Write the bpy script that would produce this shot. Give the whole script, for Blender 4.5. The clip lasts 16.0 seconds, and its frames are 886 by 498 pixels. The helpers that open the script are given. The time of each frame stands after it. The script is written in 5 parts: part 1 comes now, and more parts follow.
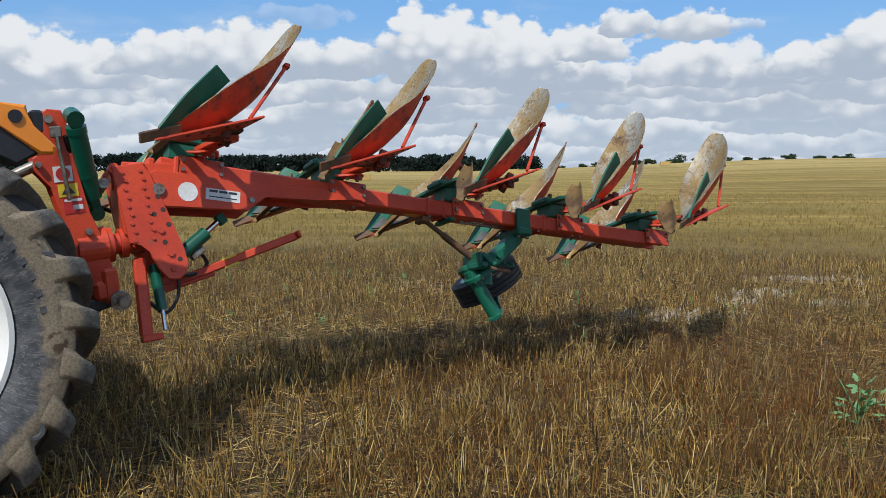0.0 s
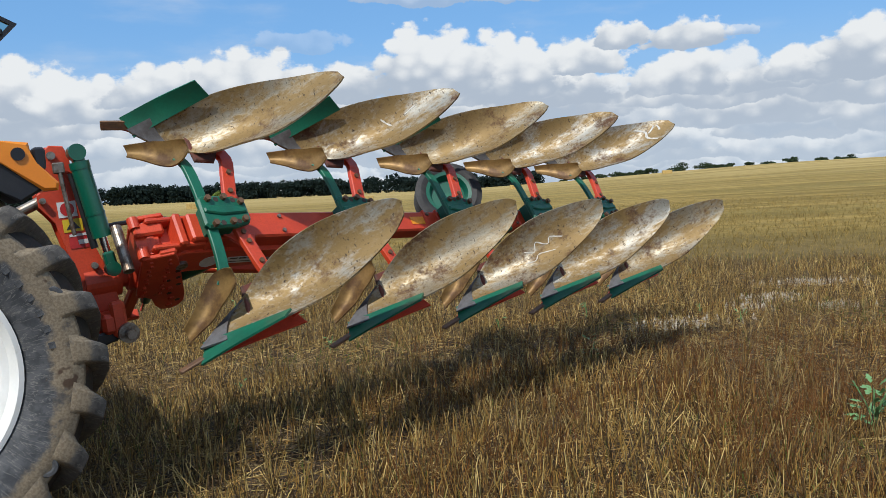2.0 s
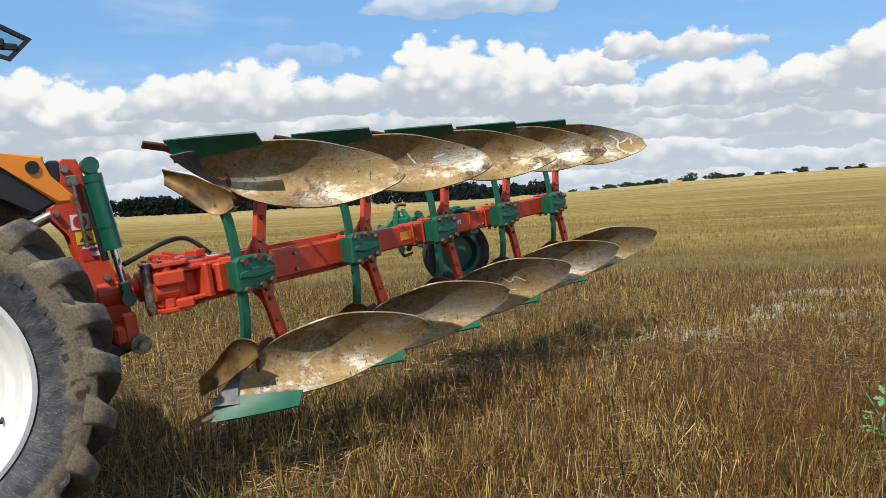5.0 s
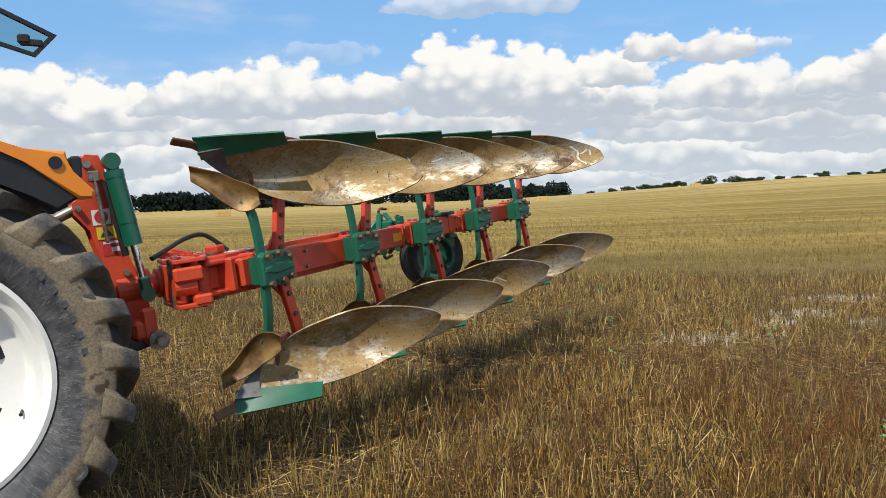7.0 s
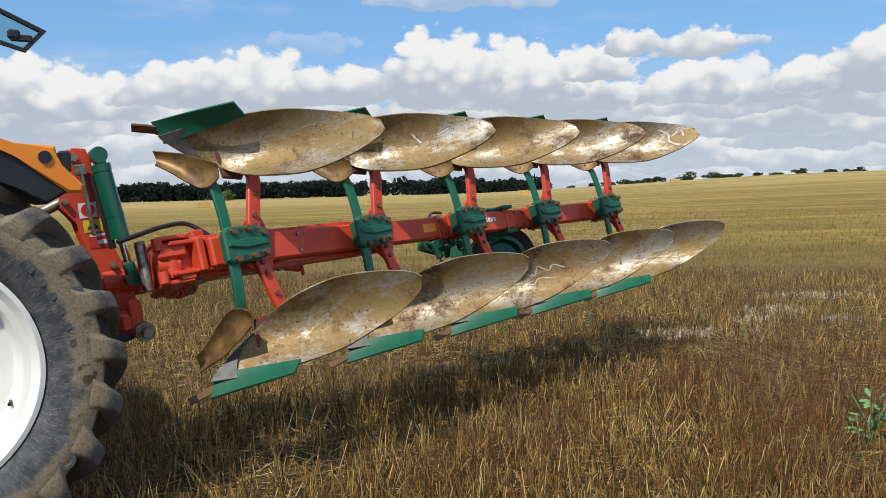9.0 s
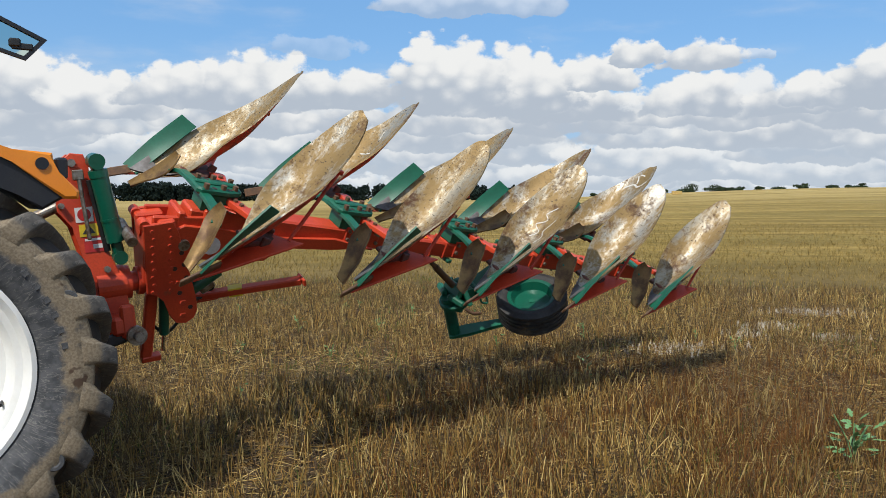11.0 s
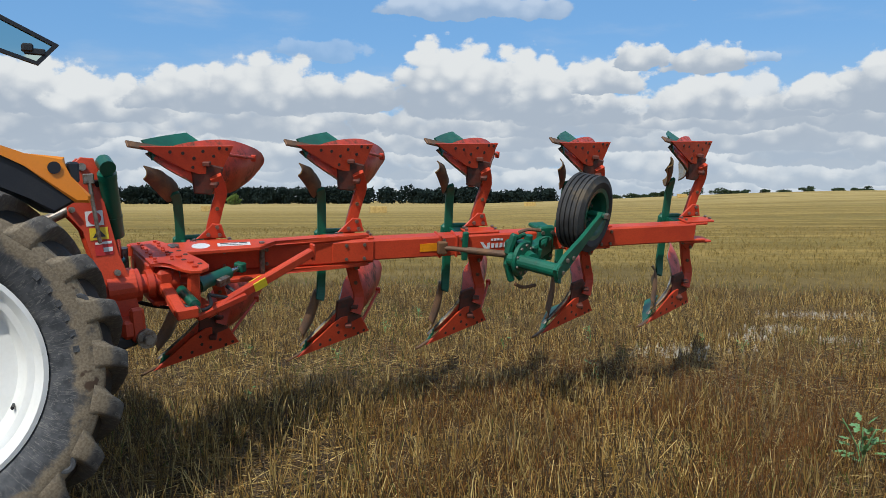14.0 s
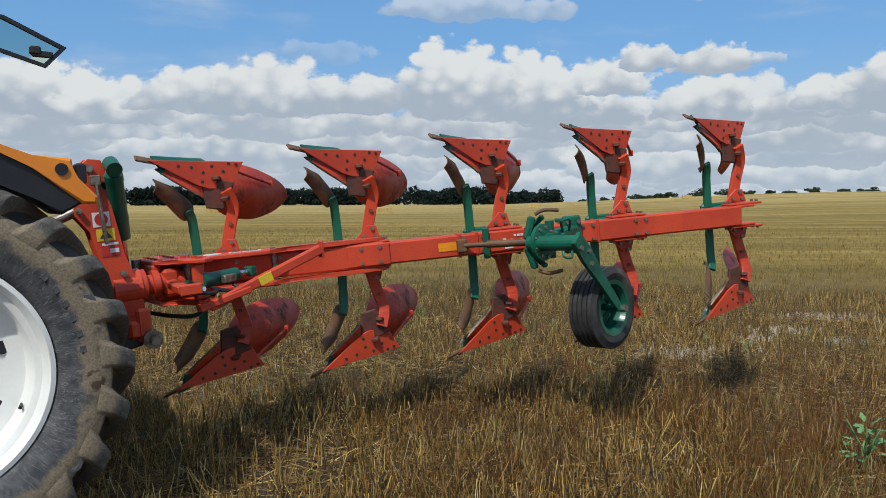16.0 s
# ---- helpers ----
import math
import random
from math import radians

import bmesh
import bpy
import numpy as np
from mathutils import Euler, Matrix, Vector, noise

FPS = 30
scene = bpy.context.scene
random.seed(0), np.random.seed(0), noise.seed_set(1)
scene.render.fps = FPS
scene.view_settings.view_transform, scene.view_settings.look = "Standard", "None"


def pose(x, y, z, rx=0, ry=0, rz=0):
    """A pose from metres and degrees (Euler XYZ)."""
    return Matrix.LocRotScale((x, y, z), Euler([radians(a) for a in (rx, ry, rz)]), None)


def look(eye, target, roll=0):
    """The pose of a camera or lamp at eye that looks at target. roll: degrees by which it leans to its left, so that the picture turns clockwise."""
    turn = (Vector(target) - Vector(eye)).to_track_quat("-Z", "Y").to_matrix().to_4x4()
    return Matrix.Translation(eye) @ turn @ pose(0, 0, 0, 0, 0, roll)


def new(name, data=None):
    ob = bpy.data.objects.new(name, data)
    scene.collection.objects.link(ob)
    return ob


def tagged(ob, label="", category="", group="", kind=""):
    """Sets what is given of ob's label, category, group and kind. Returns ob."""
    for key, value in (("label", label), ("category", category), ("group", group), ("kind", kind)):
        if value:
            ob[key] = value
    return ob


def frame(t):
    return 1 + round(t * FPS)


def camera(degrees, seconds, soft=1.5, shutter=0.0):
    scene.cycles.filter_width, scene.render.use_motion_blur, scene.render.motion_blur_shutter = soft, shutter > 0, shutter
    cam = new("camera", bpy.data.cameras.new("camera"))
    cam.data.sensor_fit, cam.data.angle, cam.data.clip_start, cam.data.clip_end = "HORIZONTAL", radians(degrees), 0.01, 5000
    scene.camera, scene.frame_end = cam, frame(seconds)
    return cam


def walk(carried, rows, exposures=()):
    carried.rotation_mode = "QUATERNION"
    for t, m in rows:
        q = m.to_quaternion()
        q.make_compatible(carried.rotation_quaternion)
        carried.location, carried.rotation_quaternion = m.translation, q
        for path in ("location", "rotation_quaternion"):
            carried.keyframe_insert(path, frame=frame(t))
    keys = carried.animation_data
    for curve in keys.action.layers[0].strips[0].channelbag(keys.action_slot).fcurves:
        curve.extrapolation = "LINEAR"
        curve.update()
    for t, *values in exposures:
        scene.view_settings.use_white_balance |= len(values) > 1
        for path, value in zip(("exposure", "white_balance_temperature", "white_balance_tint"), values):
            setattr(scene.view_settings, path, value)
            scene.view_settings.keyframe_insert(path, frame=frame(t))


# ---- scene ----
cam = camera(58.0, 16.0, soft=0.5)
# seconds, eye x y z, turn x y z
PATH = [
    (0.0, -0.013, 0.086, 1.594, 84.23, 0.10, -1.28), (0.5, -0.010, 0.088, 1.585, 84.58, 0.43, -1.27),
    (1.0, -0.012, 0.085, 1.595, 85.14, 1.20, -0.78), (1.5, -0.005, 0.077, 1.591, 85.46, 2.16, -0.92),
    (2.0, -0.008, 0.083, 1.593, 85.56, 2.67, -1.11), (2.5, -0.015, 0.083, 1.596, 85.68, 2.70, -1.29),
    (3.0, -0.006, 0.091, 1.594, 86.25, 2.67, -1.28), (3.5, -0.011, 0.071, 1.598, 86.36, 2.53, -1.21),
    (4.0, -0.012, 0.075, 1.598, 86.36, 2.73, -0.95), (6.5, -0.015, 0.070, 1.601, 86.36, 2.23, 0.41),
    (7.0, -0.020, 0.079, 1.603, 86.38, 2.01, 0.78), (7.5, -0.018, 0.067, 1.603, 86.62, 1.79, 1.05),
    (8.0, -0.018, 0.070, 1.610, 85.93, 1.47, 0.97), (8.5, -0.006, 0.039, 1.632, 85.66, 1.43, -1.88),
    (9.0, -0.028, -0.022, 1.623, 85.85, 1.45, -0.58), (9.5, 0.033, -0.094, 1.626, 83.27, 0.03, 2.02),
    (10.0, 0.036, -0.086, 1.665, 85.19, -0.23, 0.01), (12.5, 0.024, -0.095, 1.659, 86.60, 0.16, -0.58),
    (13.0, 0.021, -0.098, 1.666, 86.43, 0.04, -0.46), (13.5, 0.011, -0.094, 1.664, 86.43, -0.05, -0.35),
    (14.0, 0.011, -0.099, 1.667, 86.51, 0.08, -0.11), (14.5, 0.013, -0.115, 1.668, 86.46, 0.24, -0.02),
    (15.0, 0.013, -0.114, 1.665, 86.64, 0.13, 0.09), (15.5, 0.015, -0.117, 1.659, 86.61, 0.24, 0.27),
    (16.0, 0.014, -0.120, 1.666, 86.60, 0.12, 0.23)]
walk(cam, [(r[0], pose(*r[1:])) for r in PATH],
     [(0.0, -0.24, 6200, 9), (3.0, -0.16, 6330, 8), (6.5, 0.0, 6750, 9), (8.0, -0.04, 6650, 9), (8.5, -0.14, 6500, 9), (10.0, -0.14, 6550, 9), (12.5, -0.22, 6330, 8), (16.0, -0.38, 6250, 7)])

# ---- light ----
SUN_FROM = Vector((-0.32, -0.75, 1.0)).normalized()
sun_data = bpy.data.lights.new("sun", "SUN")
sun_data.energy, sun_data.angle, sun_data.color = 4.5, radians(0.6), (1.0, 0.955, 0.89)
sun = new("sun", sun_data)
sun.matrix_world = look(SUN_FROM * 50, (0, 0, 0))


class Nodes:
    """Short hand for building a node tree."""

    def __init__(self, tree):
        self.tree = tree

    def add(self, kind, inputs=None):
        n = self.tree.nodes.new(kind)
        for k, v in (inputs or {}).items():
            if isinstance(v, bpy.types.NodeSocket):
                self.tree.links.new(v, n.inputs[k])
            else:
                n.inputs[k].default_value = v
        return n

    def math(self, op, a, b=0.0, c=0.0):
        n = self.add("ShaderNodeMath", {0: a, 1: b, 2: c})
        n.operation = op
        return n.outputs[0]

    def mix(self, fac, a, b):
        n = self.tree.nodes.new("ShaderNodeMix")
        n.data_type = "RGBA"
        for k, v in ((0, fac), (6, a), (7, b)):
            if isinstance(v, bpy.types.NodeSocket):
                self.tree.links.new(v, n.inputs[k])
            else:
                n.inputs[k].default_value = v
        return n.outputs[2]

    def ramp(self, fac, lo, hi, a=0.0, b=1.0):
        n = self.add("ShaderNodeMapRange", {0: fac, 1: lo, 2: hi, 3: a, 4: b})
        n.interpolation_type = "SMOOTHSTEP"
        return n.outputs[0]

    def noise(self, vector, scale, detail=4.0, rough=0.55, distortion=0.0):
        return self.add("ShaderNodeTexNoise", {"Vector": vector, "Scale": scale, "Detail": detail, "Roughness": rough, "Distortion": distortion}).outputs[0]


def rgb(r, g, b):
    return (r, g, b, 1.0)


def make_world():
    world = bpy.data.worlds.new("sky")
    scene.world = world
    world.use_nodes = True
    t = world.node_tree
    t.nodes.clear()
    N = Nodes(t)
    sky = N.add("ShaderNodeTexSky")
    sky.sky_type, sky.sun_disc, sky.altitude = "NISHITA", False, 150
    sky.air_density, sky.dust_density, sky.ozone_density = 1.0, 0.3, 3.0
    sky.sun_elevation, sky.sun_rotation = math.asin(SUN_FROM.z), math.atan2(SUN_FROM.x, SUN_FROM.y)
    gen = N.add("ShaderNodeTexCoord").outputs["Generated"]
    xyz = N.add("ShaderNodeSeparateXYZ", {0: gen})
    az = N.math("ARCTAN2", xyz.outputs[0], xyz.outputs[1])
    el = N.math("ARCSINE", xyz.outputs[2])

    def at(x, y, z):
        return N.add("ShaderNodeCombineXYZ", {0: x, 1: y, 2: z}).outputs[0]

    # billows: lumpy edges shared by all clouds
    place = at(az, N.math("MULTIPLY", el, 1.35), 0.3)
    wide = N.noise(place, 13.0, 6.0, 0.58)
    wide2 = N.noise(at(el, az, 4.1), 13.0, 6.0, 0.58)
    lumps = N.add("ShaderNodeTexVoronoi", {"Vector": place, "Scale": 42.0})
    lumps.feature = "SMOOTH_F1"
    lumps.inputs["Smoothness"].default_value = 0.35
    crumb = N.noise(place, 90.0, 4.0, 0.6)
    a_w = N.math("MULTIPLY_ADD", N.math("SUBTRACT", wide, 0.5), 0.10, az)
    e_w = N.math("MULTIPLY_ADD", N.math("SUBTRACT", wide2, 0.5), 0.034, el)
    edge = N.math("MULTIPLY_ADD", N.math("SUBTRACT", 0.42, lumps.outputs[0]), 0.75, N.math("MULTIPLY", N.math("SUBTRACT", crumb, 0.5), 0.55))
    relief = N.math("MULTIPLY_ADD", N.math("SUBTRACT", 0.42, lumps.outputs[0]), 0.55, N.math("MULTIPLY", N.math("SUBTRACT", wide, 0.5), 1.1))
    haze = N.ramp(el, 0.0, 0.10, 0.55, 0.0)
    white = N.mix(haze, rgb(0.97, 0.97, 0.965), rgb(0.80, 0.86, 0.93))
    grey = N.mix(haze, rgb(0.52, 0.585, 0.68), rgb(0.58, 0.67, 0.78))

    def lay(sky_now, a0, e0, half, tall, strength=1.0):
        """One cumulus over the sky so far: flat below, billowing above, its base at e0."""
        u = N.math("DIVIDE", N.math("SUBTRACT", e_w, e0), tall)
        below = N.math("MULTIPLY", N.math("MINIMUM", u, 0.0), 4.0)
        v = N.math("ADD", N.math("MAXIMUM", u, 0.0), below)
        x = N.math("DIVIDE", N.math("SUBTRACT", a_w, a0), half)
        d = N.math("SUBTRACT", N.math("SUBTRACT", 1.0, N.math("MULTIPLY", x, x)), N.math("MULTIPLY", v, v))
        d = N.math("ADD", d, edge)
        cover = N.ramp(d, 0.02, 0.30, 0.0, strength)
        lit = N.ramp(N.math("ADD", u, relief), -0.15, 0.55)
        return N.mix(cover, sky_now, N.mix(lit, grey, white))

    scaled = N.add("ShaderNodeVectorMath", {0: sky.outputs[0], 3: SKY})
    scaled.operation = "SCALE"
    blue = scaled.outputs[0]
    blue = N.mix(N.ramp(el, 0.02, 0.20, 0.9, 0.0), N.mix(0.6, blue, rgb(0.20, 0.50, 0.97)), rgb(0.44, 0.62, 0.84))
    wisp = N.ramp(N.noise(N.add("ShaderNodeCombineXYZ", {0: N.math("MULTIPLY", az, 3.0), 1: N.math("MULTIPLY", el, 11.0), 2: 9.0}).outputs[0], 1.7, 6.0), 0.46, 0.78, 0.0, 0.42)
    blue = N.mix(wisp, blue, rgb(0.75, 0.8, 0.88))
    # broken cloud over the rest of the sky
    broad = N.noise(at(N.math("MULTIPLY", xyz.outputs[0], 1.0), xyz.outputs[1], N.math("MULTIPLY", xyz.outputs[2], 2.0)), 3.2, 9.0, 0.55)
    aside = N.math("MAXIMUM", N.ramp(N.math("ABSOLUTE", az), 0.66, 0.85), N.ramp(el, 0.30, 0.45))
    out = N.mix(N.math("MULTIPLY", aside, N.ramp(broad, 0.47, 0.60)), blue, N.mix(N.ramp(broad, 0.56, 0.75), rgb(0.92, 0.92, 0.92), rgb(0.50, 0.57, 0.68)))
    dice = random.Random(5)
    for e0, tall, count in ((0.004, 0.030, 9), (0.020, 0.040, 9), (0.040, 0.046, 8), (0.062, 0.052, 8), (0.085, 0.050, 7)):
        for k in range(count):
            out = lay(out, -0.66 + 1.32 * (k + dice.uniform(0.2, 0.8)) / count, e0 + dice.uniform(-0.008, 0.008), dice.uniform(0.09, 0.16), tall * dice.uniform(0.8, 1.3), 0.93)
    for a0, e0, half, tall, *rest in CLOUDS:
        out = lay(out, a0, e0, half * 1.22, tall * 1.15, *rest)
    bg = N.add("ShaderNodeBackground", {0: out, 1: 1.0})
    t.links.new(bg.outputs[0], N.add("ShaderNodeOutputWorld").inputs[0])


SKY = 0.135
# azimuth, height of the base, half width and height (radians), strength
CLOUDS = [
    (-0.465, 0.108, 0.082, 0.051), (-0.384, 0.098, 0.074, 0.044), (-0.303, 0.115, 0.067, 0.041), (-0.207, 0.117, 0.082, 0.055),
    (-0.111, 0.119, 0.063, 0.041), (0.160, 0.098, 0.071, 0.044), (0.201, 0.133, 0.056, 0.035), (0.093, 0.112, 0.078, 0.067),
    (0.009, 0.122, 0.071, 0.071), (0.304, 0.105, 0.053, 0.037), (0.238, 0.160, 0.033, 0.025), (0.323, 0.153, 0.046, 0.033),
    (0.419, 0.098, 0.056, 0.028), (0.465, 0.106, 0.063, 0.034), (0.521, 0.112, 0.059, 0.053), (0.041, 0.225, 0.111, 0.028, 0.55),
    (0.419, 0.236, 0.111, 0.028, 0.50), (-0.149, 0.175, 0.056, 0.020, 0.25), (0.383, 0.158, 0.016, 0.010, 0.50)]
make_world()


# ---- materials ----
def material(name, colour, second=None, rough=0.5, metal=0.0, scale=6.0, lo=0.4, hi=0.65, grain=60.0, bump=0.15, dirt=None, dirt_lo=0.55, dirt_hi=0.75,
             dirt_scale=3.0, per_object=0.0, coat=0.0, stretch=None, fleck=0.35):
    m = bpy.data.materials.new(name)
    m.use_nodes = True
    N = Nodes(m.node_tree)
    bsdf = m.node_tree.nodes["Principled BSDF"]
    co = N.add("ShaderNodeTexCoord").outputs["Object"]
    if stretch:
        co = N.add("ShaderNodeMapping", {"Vector": co, "Scale": stretch}).outputs[0]
    big, small = N.noise(co, scale, 5.0, 0.6), N.noise(co, grain, 3.0)
    col = N.mix(N.ramp(big, lo, hi), rgb(*colour), rgb(*(second or [c * 0.75 for c in colour])))
    col = N.mix(N.ramp(small, 0.35, 0.75, 0.0, fleck), col, rgb(*[c * 0.55 for c in colour]))
    r = N.math("MULTIPLY_ADD", big, 0.25, rough - 0.12)
    if dirt:
        d = N.ramp(N.math("MULTIPLY_ADD", N.noise(co, dirt_scale * 9, 4.0), 0.25, N.noise(co, dirt_scale, 6.0, 0.65)), dirt_lo + 0.12, dirt_hi + 0.12)
        col = N.mix(d, col, rgb(*dirt))
        r = N.math("MULTIPLY_ADD", d, 0.35, r)
        m.node_tree.links.new(N.math("MULTIPLY", N.math("SUBTRACT", 1.0, d), metal), bsdf.inputs["Metallic"])
    else:
        bsdf.inputs["Metallic"].default_value = metal
    if per_object:
        rnd = N.add("ShaderNodeObjectInfo").outputs["Random"]
        col = N.mix(N.math("MULTIPLY", rnd, per_object), col, rgb(*[c * 0.5 for c in colour]))
    m.node_tree.links.new(col, bsdf.inputs["Base Color"])
    m.node_tree.links.new(r, bsdf.inputs["Roughness"])
    bsdf.inputs["Coat Weight"].default_value = coat
    b = N.add("ShaderNodeBump", {"Strength": bump, "Distance": 0.004, "Height": N.math("ADD", small, big)})
    m.node_tree.links.new(b.outputs[0], bsdf.inputs["Normal"])
    return m


RED = material("red_paint", (0.62, 0.064, 0.021), (0.48, 0.042, 0.015), rough=0.46, scale=2.5, grain=90, bump=0.08, dirt=(0.16, 0.085, 0.045), dirt_lo=0.62, dirt_hi=0.82, dirt_scale=4)
RED_WORN = material("worn_red_paint", (0.60, 0.055, 0.018), (0.46, 0.038, 0.014), rough=0.5, scale=5, grain=80, bump=0.15, dirt=(0.10, 0.05, 0.03), dirt_lo=0.5, dirt_hi=0.7, dirt_scale=6)
GREEN = material("green_paint", (0.006, 0.125, 0.068), (0.005, 0.09, 0.05), rough=0.48, scale=4, grain=90, bump=0.1, dirt=(0.07, 0.075, 0.05), dirt_lo=0.6, dirt_hi=0.85, dirt_scale=5)
GREEN_CLEAN = material("green_cylinder_paint", (0.004, 0.105, 0.062), (0.004, 0.085, 0.05), rough=0.36, scale=3, grain=120, bump=0.03, coat=0.3)
RUST = material("rusty_steel", (0.13, 0.075, 0.045), (0.22, 0.11, 0.05), rough=0.65, metal=0.3, scale=9, grain=90, bump=0.35)
STEEL = material("worn_steel", (0.42, 0.40, 0.36), (0.30, 0.24, 0.15), rough=0.36, metal=0.75, scale=5, grain=70, bump=0.12, dirt=(0.16, 0.085, 0.03), dirt_lo=0.52, dirt_hi=0.74, dirt_scale=5)
BOLT = material("bolt_steel", (0.33, 0.30, 0.26), (0.18, 0.12, 0.08), rough=0.45, metal=0.8, scale=30, grain=150, bump=0.1)
CHROME = material("chromed_rod", (0.75, 0.76, 0.78), (0.7, 0.7, 0.72), rough=0.2, metal=1.0, scale=3, grain=90, bump=0.01)
BLACK = material("black_rubber_hose", (0.012, 0.012, 0.013), (0.02, 0.02, 0.02), rough=0.5, scale=8, bump=0.05)
BLACK_PLASTIC = material("black_plastic", (0.012, 0.013, 0.018), (0.02, 0.02, 0.022), rough=0.45, scale=5, grain=120, bump=0.1)
ORANGE = material("orange_paint", (0.80, 0.25, 0.01), (0.74, 0.22, 0.01), fleck=0.1, rough=0.35, scale=3, grain=100, bump=0.03, coat=0.3, dirt=(0.25, 0.15, 0.06), dirt_lo=0.68, dirt_hi=0.9)
WHITE_RIM = material("white_rim_paint", (0.82, 0.81, 0.77), (0.78, 0.77, 0.72), fleck=0.06, rough=0.4, scale=4, grain=60, bump=0.05, dirt=(0.42, 0.36, 0.27), dirt_lo=0.66, dirt_hi=0.9, dirt_scale=6)
def tyre_material(name, dust):
    """Rubber by its distance from the axle (along y): grey and scuffed near the rim, a band of dried clay outside it."""
    m = bpy.data.materials.new(name)
    m.use_nodes = True
    N = Nodes(m.node_tree)
    bsdf = m.node_tree.nodes["Principled BSDF"]
    co = N.add("ShaderNodeTexCoord").outputs["Object"]
    xyz = N.add("ShaderNodeSeparateXYZ", {0: co})
    r = N.math("SQRT", N.math("ADD", N.math("POWER", xyz.outputs[0], 2.0), N.math("POWER", xyz.outputs[2], 2.0)))
    turn = N.math("ARCTAN2", xyz.outputs[2], xyz.outputs[0])
    big, mid, fine = N.noise(co, 5.0, 6.0, 0.65), N.noise(co, 17.0, 5.0, 0.6), N.noise(co, 90.0, 3.0)
    rubber = N.mix(N.ramp(mid, 0.35, 0.65), rgb(0.036, 0.038, 0.042), rgb(0.080, 0.081, 0.084))
    ray = N.noise(N.add("ShaderNodeCombineXYZ", {0: N.math("MULTIPLY", turn, 26.0), 1: N.math("MULTIPLY", r, 9.0), 2: 2.0}).outputs[0], 1.0, 3.0, 0.55, 0.8)
    rubber = N.mix(N.ramp(N.math("ABSOLUTE", N.math("SUBTRACT", ray, 0.5)), 0.0, 0.022, 0.5, 0.0), rubber, rgb(0.24, 0.225, 0.20))
    jag = N.math("MULTIPLY_ADD", N.math("SUBTRACT", big, 0.5), 0.22, r)
    band = N.math("MULTIPLY", N.ramp(jag, 0.66, 0.70), N.ramp(jag, 0.80, 0.845, 1.0, dust))
    band = N.math("MULTIPLY", band, N.ramp(N.math("MULTIPLY_ADD", fine, 0.2, mid), 0.38, 0.54, 0.25, 1.0))
    clay = N.mix(N.ramp(fine, 0.4, 0.6), rgb(0.24, 0.19, 0.125), rgb(0.165, 0.125, 0.08))
    col = N.mix(band, rubber, clay)
    m.node_tree.links.new(N.mix(N.ramp(N.noise(co, 9.0, 3.0), 0.66, 0.72), col, rgb(0.07, 0.04, 0.022)), bsdf.inputs["Base Color"])
    bsdf.inputs["Roughness"].default_value = 0.72
    b = N.add("ShaderNodeBump", {"Strength": 0.35, "Distance": 0.004, "Height": N.math("ADD", N.math("MULTIPLY", band, 0.8), N.math("ADD", fine, mid))})
    m.node_tree.links.new(b.outputs[0], bsdf.inputs["Normal"])
    return m


TYRE = tyre_material("muddy_tyre_rubber", 0.5)
LUG = tyre_material("lug_rubber", 0.25)
TREAD = material("dark_tread_rubber", (0.016, 0.015, 0.015), (0.035, 0.028, 0.022), rough=0.75, scale=9, grain=50, bump=0.4, dirt=(0.11, 0.065, 0.04), dirt_lo=0.56, dirt_hi=0.70, dirt_scale=7)
SMALL_TYRE = material("small_tyre_rubber", (0.024, 0.023, 0.023), (0.048, 0.046, 0.044), rough=0.7, scale=8, grain=70, bump=0.2, dirt=(0.12, 0.095, 0.065), dirt_lo=0.57, dirt_hi=0.75)
STICKER_WHITE = material("white_sticker", (0.75, 0.75, 0.74), (0.66, 0.66, 0.65), rough=0.4, scale=8, bump=0.02)
STICKER_YELLOW = material("yellow_sticker", (0.75, 0.55, 0.03), (0.65, 0.45, 0.03), rough=0.4, scale=8, bump=0.02)
STICKER_ORANGE = material("orange_reflector", (0.85, 0.30, 0.01), (0.75, 0.25, 0.01), rough=0.3, scale=8, bump=0.02)
STICKER_RED = material("red_sticker", (0.55, 0.03, 0.03), rough=0.4, scale=8, bump=0.02)
STICKER_DARK = material("dark_sticker_print", (0.04, 0.04, 0.045), rough=0.4, scale=8, bump=0.02)
BALE = material("straw_bale", (0.55, 0.38, 0.13), (0.42, 0.28, 0.09), rough=0.9, scale=3, grain=14, bump=0.6)
LEAF = material("weed_leaf", (0.13, 0.27, 0.09), (0.18, 0.32, 0.13), rough=0.6, scale=20, grain=90, bump=0.1)
BARK = material("bark", (0.09, 0.065, 0.045), rough=0.9, scale=6, bump=0.5)
CHALK = material("pale_chalky_soil", (0.50, 0.45, 0.36), (0.40, 0.34, 0.25), rough=0.95, scale=4, grain=40, bump=0.5)


def foliage(name, a, b):
    m = bpy.data.materials.new(name)
    m.use_nodes = True
    N = Nodes(m.node_tree)
    bsdf = m.node_tree.nodes["Principled BSDF"]
    isl = N.add("ShaderNodeNewGeometry").outputs["Random Per Island"]
    m.node_tree.links.new(N.mix(isl, rgb(*a), rgb(*b)), bsdf.inputs["Base Color"])
    bsdf.inputs["Roughness"].default_value = 0.85
    bsdf.inputs["Specular IOR Level"].default_value = 0.12
    return m


